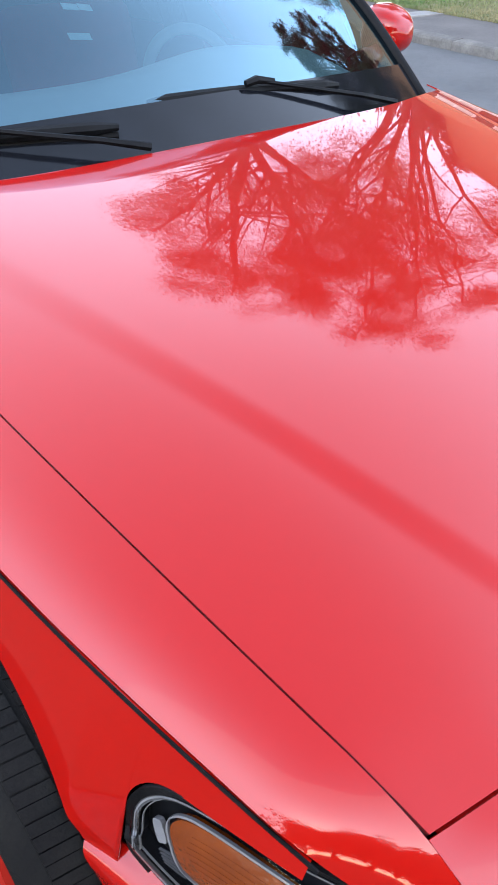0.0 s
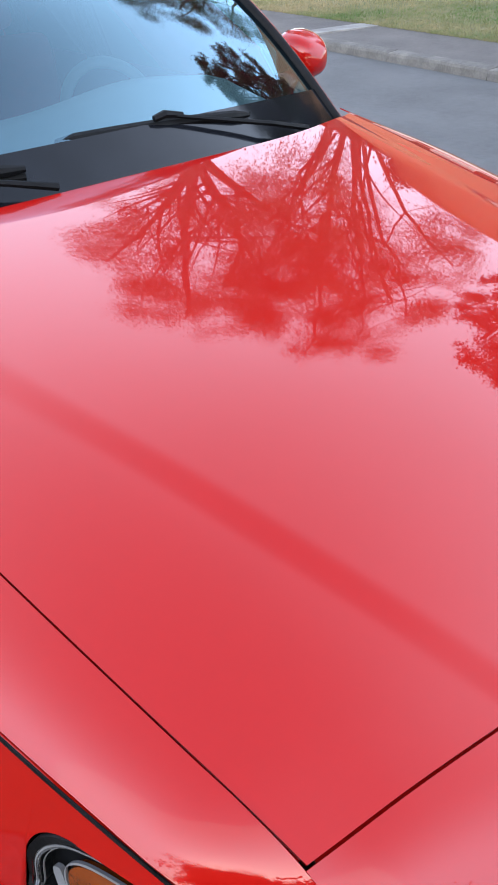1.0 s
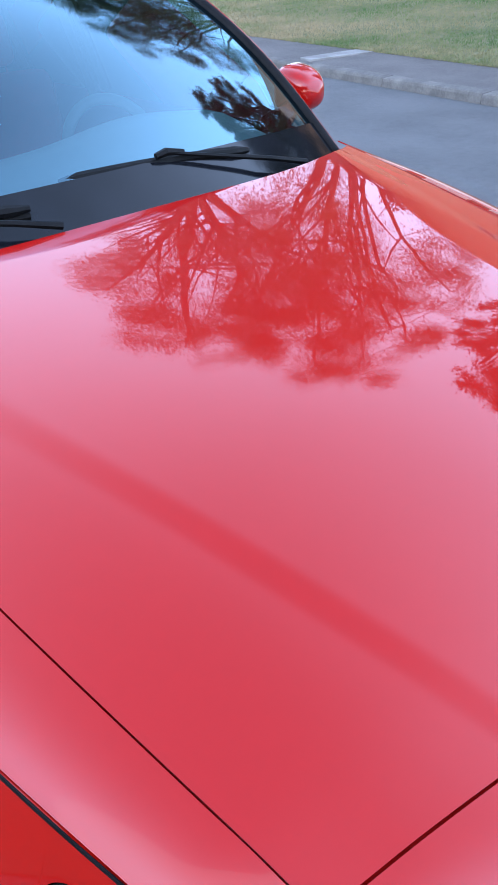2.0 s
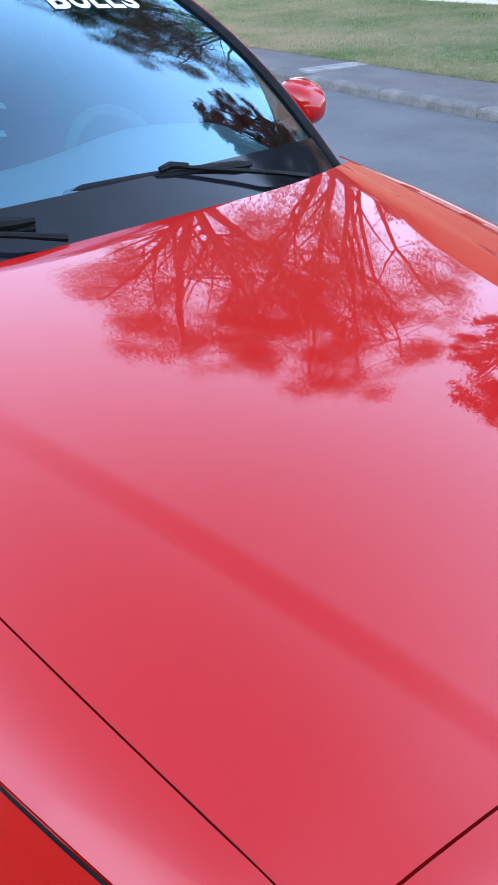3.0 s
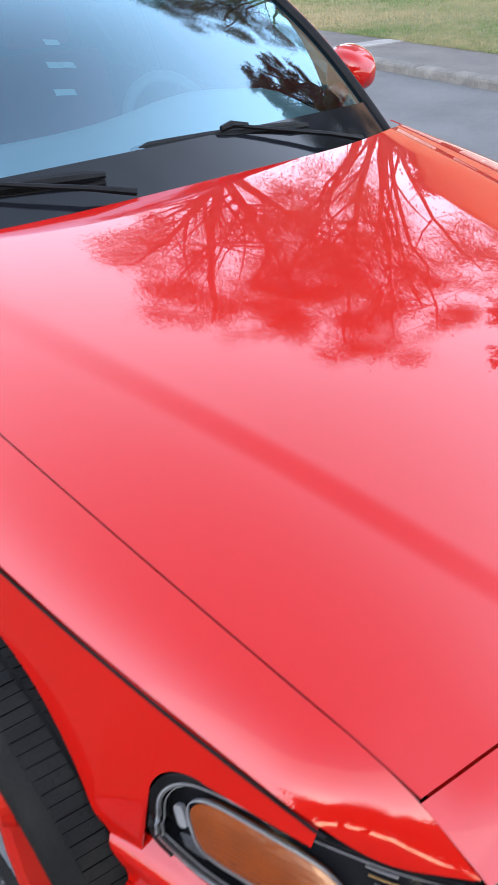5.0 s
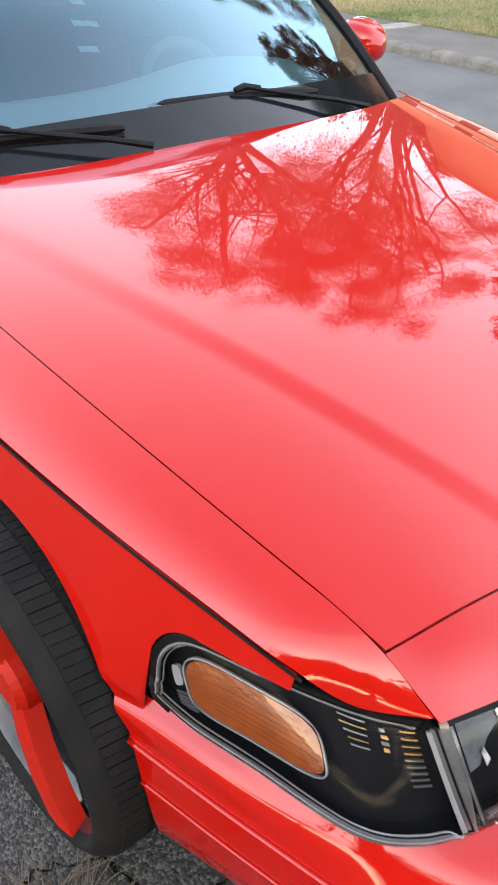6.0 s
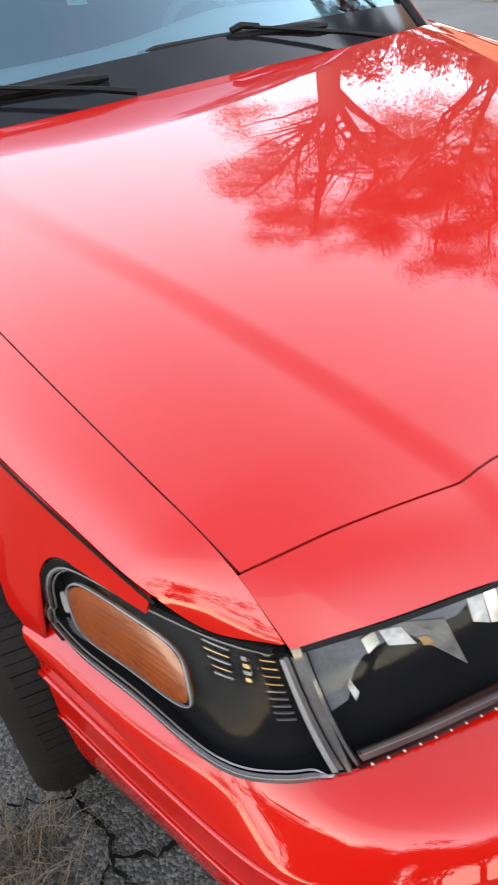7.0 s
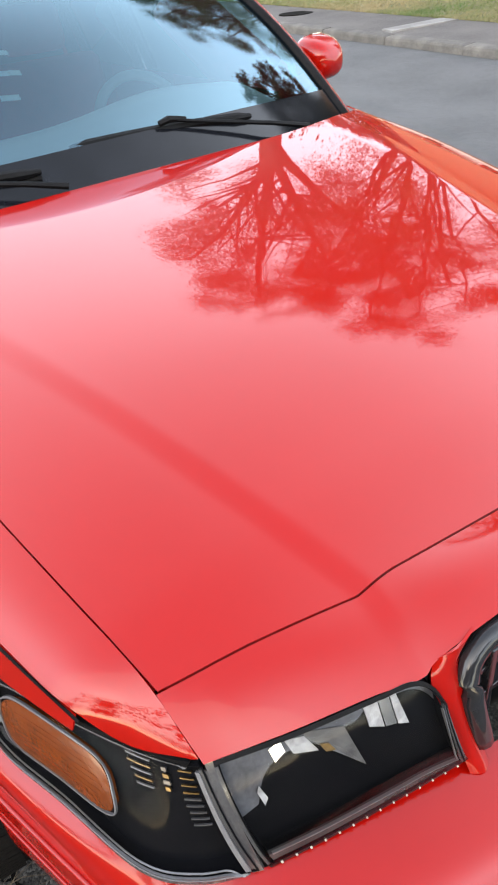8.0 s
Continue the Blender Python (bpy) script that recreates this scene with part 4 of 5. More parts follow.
for j in range(12):
    f = j / 11
    y, z = 3.54 + 0.62 * f, 1.418 - 0.40 * f + 0.04 * math.sin(math.pi * f)
    hw = 0.77 + 0.05 * f
    bk.append([Vector((x, y - 0.15 * x * x * (1 - f), z - 0.05 * x * x)) for x in np.linspace(-hw, hw, 21)])
sheet("rear_window", bk, SIDEGLASS, car, 0.0, inward=(0, 3.2, 0.8)).visible_shadow = False
tk = []
for j in range(16):
    f = j / 15
    y = 4.16 + 1.14 * f
    z = 1.02 - 0.02 * f - 0.10 * smooth01((f - 0.8) / 0.2)
    tk.append([Vector((x, y - 0.25 * x * x * f, z - 0.05 * x * x)) for x in np.linspace(-0.9, 0.9, 25)])
sheet("trunk_lid", tk, PAINT, car, 0.004, inward=(0, 4.6, 0.5))
tb = [[Vector((x, 5.28 - 0.25 * x * x + 0.06 * math.sin(math.pi * k / 8), 0.92 - 0.70 * k / 8)) for x in np.linspace(-0.92, 0.92, 25)] for k in range(9)]
sheet("rear_bumper", tb, PAINT, car, 0.004, inward=(0, 4.6, 0.5))
WR = WY + 2.913


def rear_low(y):
    if abs(y - WR) < ARCH:
        return max(0.22, WZ + math.sqrt(ARCH ** 2 - (y - WR) ** 2))
    return 0.20


for sgn in (1, -1):
    for nm, y0, y1 in (("front_door", 1.788, 2.93), ("rear_door", 2.938, 3.55), ("quarter_panel", 3.558, 5.2)):
        yy = np.linspace(y0, y1, 48 if nm == "quarter_panel" else 20)
        R_ = []
        for k in range(16):
            r = []
            for y in yy:
                zc = crease_pt(y).z
                r.append(side_pt(y, zc + (rear_low(y) - zc) * k / 15))
            R_.append(r)
        d = sheet(nm, mirrored(R_, sgn), PAINT, car, 0.004, inward=(0, 2.8, 0.6))
        sh = []
        for k in range(5):
            sh.append([crease_pt(y).lerp(Vector((-0.83, y, 1.0)), k / 4) + Vector((0, 0, 0.02 * math.sin(math.pi * k / 4))) for y in yy])
        sheet("shoulder", mirrored(sh, sgn), PAINT, d, 0.004, inward=(0, 2.8, 0.4))
        if nm != "quarter_panel":
            wn_ = [[Vector((-0.83 + 0.13 * k / 4, y, 1.0 + 0.39 * k / 4)) for y in np.linspace(max(y0, 1.9), y1, 8)] for k in range(5)]
            if nm == "front_door":
                wn_ = [[Vector((p.x, max(p.y, 1.75 + 0.62 * k / 4), p.z)) for p in r] for k, r in enumerate(wn_)]
            sheet("side_window", mirrored(wn_, sgn), SIDEGLASS, d, 0.0, inward=(0, 2.8, 1.0)).visible_shadow = False
    for y0, y1 in ((2.90, 2.965), (3.50, 3.62)):
        bp_ = [[Vector((-0.815 + 0.13 * k / 4, y, 0.99 + 0.42 * k / 4)) for y in (y0, y1)] for k in range(5)]
        sheet("door_pillar", mirrored(bp_, sgn), BLACK, car, 0.02, inward=(0, 2.8, 1.0))
    cp = [[Vector((-0.83 + 0.13 * k / 4, y, 1.0 + 0.39 * k / 4)) for y in (3.56, 3.56 + (0.7 - 0.55 * k / 4))] for k in range(5)]
    sheet("rear_pillar", mirrored(cp, sgn), PAINT, car, 0.01, inward=(0, 2.8, 1.0))

# underbody
bm = bmesh.new()
box(bm, (-0.72, 0.25, 0.20), (0.72, 5.1, 0.42), bevel=0.03)
part("underbody", bm, DARK, car)

# door mirrors
for sgn in (1, -1):
    mi = thing("door_mirror", "", "")
    for key in list(mi.keys()):
        del mi[key]
    mi.parent = car
    tagged(mi, "red teardrop door mirror")
    rings = []
    for k in range(13):
        f = k / 12
        s = math.sqrt(max(0.0, 1 - (1 - f) ** 2.2)) * 0.93 + 0.07
        y = 1.90 + 0.125 * f
        cx, cz = 1.008 + 0.006 * f, 1.078 - 0.006 * (1 - f)
        ring = []
        for a in range(28):
            t = 2 * math.pi * a / 28
            c, n_ = math.cos(t), math.sin(t)
            rx, rz = 0.090, 0.074
            px = cx + rx * s * math.copysign(abs(c) ** 0.72, c)
            pz = cz + rz * s * math.copysign(abs(n_) ** 0.75, n_) - 0.22 * (px - cx) * 0 
            ring.append(Vector((sgn * px, y + 0.05 * (px - cx), pz)))
        rings.append(ring)
    bm = bmesh.new()
    loft_solid(bm, rings)
    part("shell", bm, PAINT, mi, "", True)
    bm = bmesh.new()
    loft_solid(bm, [[Vector((p.x * 1 + (sgn * 1.016 - p.x) * 0.1, p.y + d, 1.078 + (p.z - 1.078) * 0.9)) for p in rings[-1]] for d in (0.0, 0.004)])
    part("mirror_glass", bm, CHROME, mi)
    bm = bmesh.new()
    tube(bm, [(sgn * 0.80, 1.90, 1.00), (sgn * 0.88, 1.93, 1.015), (sgn * 0.96, 1.96, 1.04)], [0.045, 0.036, 0.03], 10)
    part("mirror_arm", bm, PAINT, mi, "", True)

# wheels
def wheel(cx, cy, turn, sgn):
    w = thing("wheel", "", "")
    for key in list(w.keys()):
        del w[key]
    w.parent = car
    tagged(w, "black tyre on a wheel with broad red spokes")
    m = Matrix.Translation((cx, cy, 0.347)) @ Matrix.Rotation(radians(turn), 4, "Z")
    if sgn > 0:
        m = m @ Matrix.Rotation(math.pi, 4, "Z")
    R0, W2 = 0.345, 0.115
    prof = [(-W2 + 0.012, 0.292), (-W2 - 0.002, 0.300), (-W2 - 0.005, 0.313), (-W2 + 0.004, 0.328), (-W2 + 0.022, 0.341), (-0.05, R0), (0, R0 + 0.001), (0.05, R0), (W2 - 0.022, 0.341), (W2 - 0.004, 0.328), (W2 + 0.005, 0.313), (W2 + 0.002, 0.300), (W2 - 0.012, 0.292)]
    N = 72
    bm = bmesh.new()
    V = [[bm.verts.new(m @ Vector((x, r * math.cos(2 * math.pi * k / N), r * math.sin(2 * math.pi * k / N)))) for x, r in prof] for k in range(N)]
    for k in range(N):
        a, b = V[k], V[(k + 1) % N]
        for i in range(len(prof) - 1):
            bm.faces.new((a[i], a[i + 1], b[i + 1], b[i]))
    ty = part("tyre", bm, RUBBER, w, "", True)
    # tread blocks
    bm = bmesh.new()
    NB = 120
    for k in range(NB):
        for x0, x1, sh in ((-0.088, -0.048, 0.0), (-0.040, -0.006, 0.35), (0.002, 0.034, 0.65), (0.042, 0.088, 0.3)):
            a0 = 2 * math.pi * (k + sh) / NB
            a1 = a0 + 2 * math.pi / NB * (0.86 if k % 2 else 0.93)
            q = []
            for r_in in (0.0, 1.0):
                for x, a in ((x0, a0), (x1, a0 + 0.02), (x1, a1 + 0.02), (x0, a1)):
                    drop = 0.004 if abs(x) > 0.08 else 0.0
                    r = R0 + 0.0045 * r_in - drop - 0.002 * (1 - r_in)
                    q.append(bm.verts.new(m @ Vector((x, r * math.cos(a), r * math.sin(a)))))
            for f in ((4, 5, 6, 7), (0, 1, 5, 4), (1, 2, 6, 5), (2, 3, 7, 6), (3, 0, 4, 7)):
                bm.faces.new([q[i] for i in f])
    part("tread", bm, RUBBER, ty)
    bm = bmesh.new()
    bp = [(0.108, 0.296), (0.09, 0.285), (0.0, 0.262), (-0.09, 0.262)]
    V = [[bm.verts.new(m @ Vector((x, r * math.cos(2 * math.pi * k / 48), r * math.sin(2 * math.pi * k / 48)))) for x, r in bp] for k in range(48)]
    for k in range(48):
        a, b = V[k], V[(k + 1) % 48]
        for i in range(len(bp) - 1):
            bm.faces.new((a[i], a[i + 1], b[i + 1], b[i]))
    part("barrel", bm, GLOSSBLACK, w, "", True)
    bm = bmesh.new()
    tube(bm, [m @ Vector((-0.05, 0, 0)), m @ Vector((0.02, 0, 0))], 0.16, 32)
    part("brake_disc", bm, CHROME, w)
    bm = bmesh.new()
    tube(bm, [m @ Vector((0.0, 0, 0)), m @ Vector((0.09, 0, 0)), m @ Vector((0.105, 0, 0))], [0.07, 0.065, 0.05], 24)
    part("hub_cap", bm, WHEELRED, w)
    for k in range(6):
        a = math.pi * k / 3 + radians(210)
        red = k % 3 == 0
        bm = bmesh.new()
        mm = m @ Matrix.Rotation(a, 4, "X")
        rings = []
        for r, hw_, xo in ((0.03, 0.050, 0.096), (0.12, 0.062, 0.110), (0.21, 0.074, 0.117), (0.298, 0.084, 0.116)):
            rings.append([mm @ Vector((xo - 0.035, -hw_ * 0.8, r)), mm @ Vector((xo, -hw_ * 0.7, r)), mm @ Vector((xo + 0.003, 0, r)), mm @ Vector((xo, hw_ * 0.7, r)), mm @ Vector((xo - 0.035, hw_ * 0.8, r))])
        if not red:
            rings = [[mm @ (mm.inverted() @ p - Vector((0.045, 0, 0))) for p in r] for r in rings]
        loft_solid(bm, rings)
        part("spoke", bm, WHEELRED if red else GLOSSBLACK, w, "broad red spoke" if red else "black spoke")
    return w


wheel(-0.885, WY - 0.035, 3, 1)
wheel(0.885, WY - 0.035, 3, -1)
wheel(-0.86, WR, 0, 1)
wheel(0.86, WR, 0, -1)
# ---- trees ----
TREE_ROWS = {"filler_tree": "trees beyond the house", "roadside_tree": "trees behind the car", "verge_tree": "slender trees on the verge"}


def tube_np(verts, faces, p0, p1, r0, r1, sides):
    d = (p1 - p0).normalized()
    a = d.cross(Vector((0, 0, 1)) if abs(d.z) < 0.9 else Vector((1, 0, 0))).normalized()
    b = d.cross(a)
    n = len(verts)
    for p, r in ((p0, r0), (p1, r1)):
        for k in range(sides):
            t = 2 * math.pi * k / sides
            verts.append(p + (a * math.cos(t) + b * math.sin(t)) * r)
    for k in range(sides):
        faces.append((n + k, n + (k + 1) % sides, n + sides + (k + 1) % sides, n + sides + k))


def grow(rng, p, d, length, r, depth, verts, faces, tips, spread, up):
    steps = 4
    q, dd = p.copy(), d.copy()
    for s in range(steps):
        dd = (dd + Vector((rng.gauss(0, 0.13), rng.gauss(0, 0.13), rng.gauss(0, 0.10) + up))).normalized()
        n_ = q + dd * length / steps
        r1 = r * (1 - 0.38 * (s + 1) / steps)
        tube_np(verts, faces, q, n_, r * (1 - 0.38 * s / steps), r1, 8 if depth > 3 else 5 if depth > 1 else 4)
        q = n_
        if depth <= 2:
            tips.append(q.copy())
        if depth > 0 and s >= 1:
            for _ in range(1 if s < steps - 1 else 2):
                a = rng.uniform(0, 2 * math.pi)
                side = dd.cross(Vector((math.cos(a), math.sin(a), 0.3))).normalized()
                nd = (dd * (1 - spread) + side * spread + Vector((0, 0, 0.05))).normalized()
                grow(rng, q, nd, length * rng.uniform(0.58, 0.80), r1 * rng.uniform(0.58, 0.76), depth - 1, verts, faces, tips, spread, up)
    return tips


def leaf_mesh(name, centres, n, size, jitter, seed, flat=0.5):
    g = np.random.default_rng(seed)
    C = np.array([tuple(c) for c in centres])
    c = C[g.integers(0, len(C), n)] + g.normal(0, jitter, (n, 3)) * [1, 1, 0.75]
    a = g.normal(0, 1, (n, 3))
    a /= np.linalg.norm(a, axis=1)[:, None]
    b = g.normal(0, 1, (n, 3))
    b = np.cross(a, b)
    b /= np.linalg.norm(b, axis=1)[:, None]
    nrm = np.cross(a, b)
    s = size * g.uniform(0.6, 1.4, (n, 1))
    v = np.stack([c - a * s, c + b * s * flat + nrm * s * 0.2, c + a * s, c - b * s * flat + nrm * s * 0.2], 1).reshape(-1, 3)
    f = np.arange(4 * n).reshape(-1, 4)
    me = bpy.data.meshes.new(name)
    me.from_pydata(v.tolist(), [], f.tolist())
    return me


def tree(name, base, label, height, trunk_r, seed, limbs, leaves, size, jitter, leafmat, lean=(0, 0), spread=0.5, trunk_frac=0.2, depth=4, up=0.03, limb_len=0.34, clump=0.35, bare=-0.05, bias=(0, 0)):
    t = thing(name, label, "tree", TREE_ROWS.get(name, ""))
    rng = random.Random(seed)
    verts, faces, tips = [], [], []
    b = Vector(base)
    th = height * trunk_frac
    prev = b - Vector((0, 0, 0.3))
    pr = trunk_r * 1.5
    for k in range(1, 7):
        f = k / 6
        q = b + Vector((lean[0] * f, lean[1] * f, th * f)) * 1.0
        r = trunk_r * (1.0 + 0.45 * (1 - f) ** 3) * (1 - 0.25 * f)
        tube_np(verts, faces, prev, q, pr, r, 14)
        prev, pr = q, r
    for k in range(limbs):
        a = 2 * math.pi * k / limbs + rng.uniform(-0.4, 0.4)
        tilt = rng.uniform(0.3, 0.85)
        d = Vector((math.cos(a) * tilt + bias[0], math.sin(a) * tilt + bias[1], 1.0)).normalized()
        grow(rng, prev - Vector((0, 0, th * 0.15 * rng.random())), d, height * limb_len * rng.uniform(0.85, 1.15), pr * rng.uniform(0.45, 0.62), depth, verts, faces, tips, spread, up)
    me = bpy.data.meshes.new("trunk")
    me.from_pydata([tuple(v) for v in verts], [], faces)
    me.materials.append(BARK)
    for f in me.polygons:
        f.use_smooth = True
    o = new("trunk", me)
    o.parent = t
    keep = [p for p in tips if noise.noise(p * clump) > bare]
    lm = leaf_mesh("crown", keep or tips, leaves, size, jitter, seed)
    lm.materials.append(leafmat)
    o = new("crown", lm)
    o.parent = t
    return t


def shaped_tree(name, base, label, fork, trunk_r, centre, radii, turn, seed, limbs, clumps, leaves, size, jitter, leafmat, shell=0.5, bare=-0.1, gap=0.3, droop=0.0, thin=None, lean=None, twig=2.2):
    """Tree whose limbs fan from a fork into a crown of leaf clumps inside an uneven ellipsoid."""
    t = thing(name, label, "tree", TREE_ROWS.get(name, ""))
    rng = random.Random(seed)
    verts, faces = [], []
    b = Vector(base)
    C = Vector(centre)
    R = Matrix.Rotation(radians(turn), 3, "Z")
    F = b + Vector(((C.x - b.x) * 0.15, (C.y - b.y) * 0.15, fork))
    if lean:
        F = Vector(lean)
    # trunk with a spreading root flare
    rings = 9
    V0 = len(verts)
    sides = 20
    for k in range(rings):
        f = k / (rings - 1)
        q = b.lerp(F, f) + Vector((0.06 * math.sin(3 * f), 0.05 * math.sin(4 * f), -0.15 if k == 0 else 0))
        flare = 0.75 * (1 - f) ** 7
        for j in range(sides):
            an = 2 * math.pi * j / sides
            lob = 1 + flare * (1 + 0.7 * math.sin(5 * an + seed)) + 0.05 * math.sin(7 * an + 9 * f)
            r = trunk_r * (1 - 0.28 * f) * lob
            verts.append(q + Vector((math.cos(an) * r, math.sin(an) * r, 0)))
    for k in range(rings - 1):
        for j in range(sides):
            faces.append((V0 + k * sides + j, V0 + k * sides + (j + 1) % sides, V0 + (k + 1) * sides + (j + 1) % sides, V0 + (k + 1) * sides + j))

    def inside(u, a, z):
        """Point of the ellipsoid: u share of the radius, a azimuth, z height share."""
        h = math.sqrt(max(0.0, 1 - z * z))
        return C + R @ Vector((math.cos(a) * h * radii[0] * u, math.sin(a) * h * radii[1] * u, z * radii[2] * u))

    nodes, rad = [], []

    def branch(p, q, r0, r1, n, lift, sides, keep):
        mid = p.lerp(q, 0.45) + Vector((rng.gauss(0, 0.25), rng.gauss(0, 0.25), lift))
        last = p
        for k in range(1, n + 1):
            f = k / n
            x = p * (1 - f) ** 2 + mid * 2 * f * (1 - f) + q * f * f
            x = x + Vector((rng.gauss(0, 0.05), rng.gauss(0, 0.05), rng.gauss(0, 0.05))) * (q - p).length * 0.12
            tube_np(verts, faces, last, x, r0 + (r1 - r0) * (f - 1 / n), r0 + (r1 - r0) * f, sides)
            if keep:
                nodes.append(x)
                rad.append(r0 + (r1 - r0) * f)
            last = x
        return last

    for k in range(limbs):
        a = 2.4 * k + rng.uniform(-0.3, 0.3)
        z = -0.25 + 1.15 * (k + 0.5) / limbs
        q = inside(0.68, a, min(z, 0.95))
        st = F - Vector((0, 0, fork * 0.12 * rng.random()))
        branch(st, q, trunk_r * rng.uniform(0.30, 0.46), 0.05, 9, rng.uniform(0.2, 0.12 * radii[2] + 0.3), 8, True)
    main = list(nodes)
    mainr = list(rad)
    for k in range(max(limbs * 9, 150)):
        i = rng.randrange(len(main))
        p = main[i]
        q = inside(rng.uniform(0.5, 0.78), rng.uniform(0, 6.283), rng.uniform(-0.5, 0.97))
        if (q - p).length < max(radii) * 0.62:
            branch(p, q, min(mainr[i] * 0.6, 0.10), 0.022, 6, 0.25, 5, True)
    N = np.array([tuple(n) for n in nodes])
    tips, tries = [], 0
    while len(tips) < clumps and tries < clumps * 30:
        tries += 1
        u = shell + (1 - shell) * rng.random() ** 0.7
        a, z = rng.uniform(0, 6.283), rng.uniform(-0.75, 1.0)
        wob = 0.86 + 0.16 * noise.noise(Vector((math.cos(a) * 2, math.sin(a) * 2, z * 2 + seed)))
        p = inside(u * wob, a, z)
        if noise.noise(p * gap + Vector((seed, 0, 0))) < bare or (thin and rng.random() < thin(p)):
            continue
        i = int(np.argmin(((N - np.array(tuple(p))) ** 2).sum(1)))
        branch(nodes[i], p, 0.022, 0.007, 3, 0.1, 4, False)
        tips.append(p)
        for _ in range(4):
            q = p + Vector((rng.gauss(0, 1), rng.gauss(0, 1), rng.gauss(0, 0.7) - droop)).normalized() * rng.uniform(0.4, 0.9) * jitter * twig
            branch(p, q, 0.008, 0.004, 2, 0.02, 3, False)
            tips.append(p.lerp(q, 0.6))
            tips.append(q)
    me = bpy.data.meshes.new("trunk")
    me.from_pydata([tuple(v) for v in verts], [], faces)
    me.materials.append(BARK)
    for f in me.polygons:
        f.use_smooth = True
    o = new("trunk", me)
    o.parent = t
    lm = leaf_mesh("crown", tips, leaves, size, jitter, seed)
    lm.materials.append(leafmat)
    o = new("crown", lm)
    o.parent = t
    return t


shaped_tree("oak_tree", (14.5, 21.2, 0.42), "broad-trunked tree with thinning leaves standing on the lawn", 12.4, 0.60, (17.2, 19.8, 16.4), (7.2, 5.6, 9.8), -40, 5, 8, 1500, 118000, 0.046, 0.40, LEAF, shell=0.30, bare=-0.09, gap=0.62, lean=(16.1, 20.3, 11.6))
shaped_tree("garden_tree", (19.4, 16.3, 0.45), "tall spreading tree with bare boughs behind the house corner", 7.0, 0.34, (20.7, 14.5, 15.7), (6.9, 5.4, 10.9), -36, 3, 9, 1900, 150000, 0.046, 0.40, LEAF, shell=0.30, bare=-0.09, gap=0.62, lean=(19.6, 16.0, 7.4))
shaped_tree("conifer", (11.9, 2.8, 0.35), "dense dark-needled tree on the lawn", 2.0, 0.20, (11.9, 2.8, 6.3), (2.3, 2.3, 5.6), 0, 8, 18, 900, 95000, 0.036, 0.11, NEEDLE, shell=0.3, bare=-0.12, gap=1.2, droop=0.4, twig=6.5)

# trees behind the camera, mirrored in the bumper
tree("roadside_tree", (-7.0, -10.0, 0.0), "leafy tree on the near verge", 8.6, 0.25, 21, 6, 14000, 0.17, 0.45, LEAF, spread=0.55, depth=3)
tree("roadside_tree", (-13.0, -12.0, 0.0), "leafy tree on the near verge", 9.0, 0.25, 22, 6, 14000, 0.17, 0.45, LEAF, spread=0.55, depth=3)
tree("roadside_tree", (-10.5, -6.5, 0.0), "leafy tree on the near verge", 7.6, 0.22, 24, 6, 12000, 0.15, 0.45, LEAF, spread=0.55, depth=3)
tree("roadside_tree", (-3.5, -17.0, 0.0), "leafy tree on the near verge", 10.0, 0.25, 23, 6, 14000, 0.17, 0.45, LEAF, spread=0.55, depth=3)
for x, y, h, sd_ in ((-17.0, 5.0, 7.0, 41), (-15.5, -2.0, 5.5, 42)):
    tree("verge_tree", (x, y, 0.0), "slender half-bare tree on the near verge", h, 0.10, sd_, 6, 3500, 0.06, 0.4, LEAF, spread=0.5, depth=3, limb_len=0.3)

# unseen leafy trees added beyond the house, close together, to cover bright low sky
for x, y, h, sd_ in ((24.5, 27.5, 13.5, 51), (28.5, 24.5, 14.5, 52), (33.0, 21.5, 15.0, 53), (20.5, 31.0, 12.5, 54)):
    shaped_tree("filler_tree", (x, y, 0.4), "leafy tree added unseen beyond the house to cover low sky", 2.2, 0.22, (x, y, 0.4 + h * 0.56), (4.2, 4.2, h * 0.52), 0, sd_, 8, 320, 20000, 0.13, 0.45, LEAF, shell=0.3, bare=-0.6)

# ---- house ----
house = thing("house", "white rendered house with a large terracotta tiled roof behind the lawn", "house")
HW, HV0, HV1 = 14.2, 7.2, 17.1
MR = Matrix.Rotation(radians(-ROAD_TURN), 4, "Z")
RISE, DEEP = 7.1, 6.6
bm = bmesh.new()
box(bm, (HW, HV0, 0.30), (HW + 12.2, HV1, 3.2), MR)
gab = [[MR @ Vector((HW + u, v, z)) for u, z in ((0.0, 3.19), (12.2, 3.19), (6.1, 3.19 + RISE - 0.55))] for v in (HV0 + 0.01, HV1 - 0.01)]
for g3 in gab:
    bm.faces.new([bm.verts.new(p) for p in g3])
part("wall", bm, RENDERW, house, "white rendered wall")
for side in (1, -1):
    n_c = 22
    rows_ = []
    for k in range(n_c):
        for f, dz in ((k / n_c, 0.045), ((k + 1) / n_c - 0.002, 0.0)):
            u = (HW - 0.5 + DEEP * f) if side > 0 else (HW + 12.7 - DEEP * f)
            rows_.append([MR @ Vector((u, v, 3.10 + RISE * f + dz)) for v in np.linspace(HV0 - 0.4, HV1 + 0.4, 4)])
    o = sheet("roof", rows_, ROOFM, house, 0.10, "terracotta tiled roof slope", smooth=False, inward=(18, 12, -50))
bm = bmesh.new()
box(bm, (HW - 0.04, HV0 + 0.02, 1.75), (HW - 0.002, HV1 - 0.02, 3.16), MR)
part("cladding", bm, CLADW, house, "brown boarded upper wall")
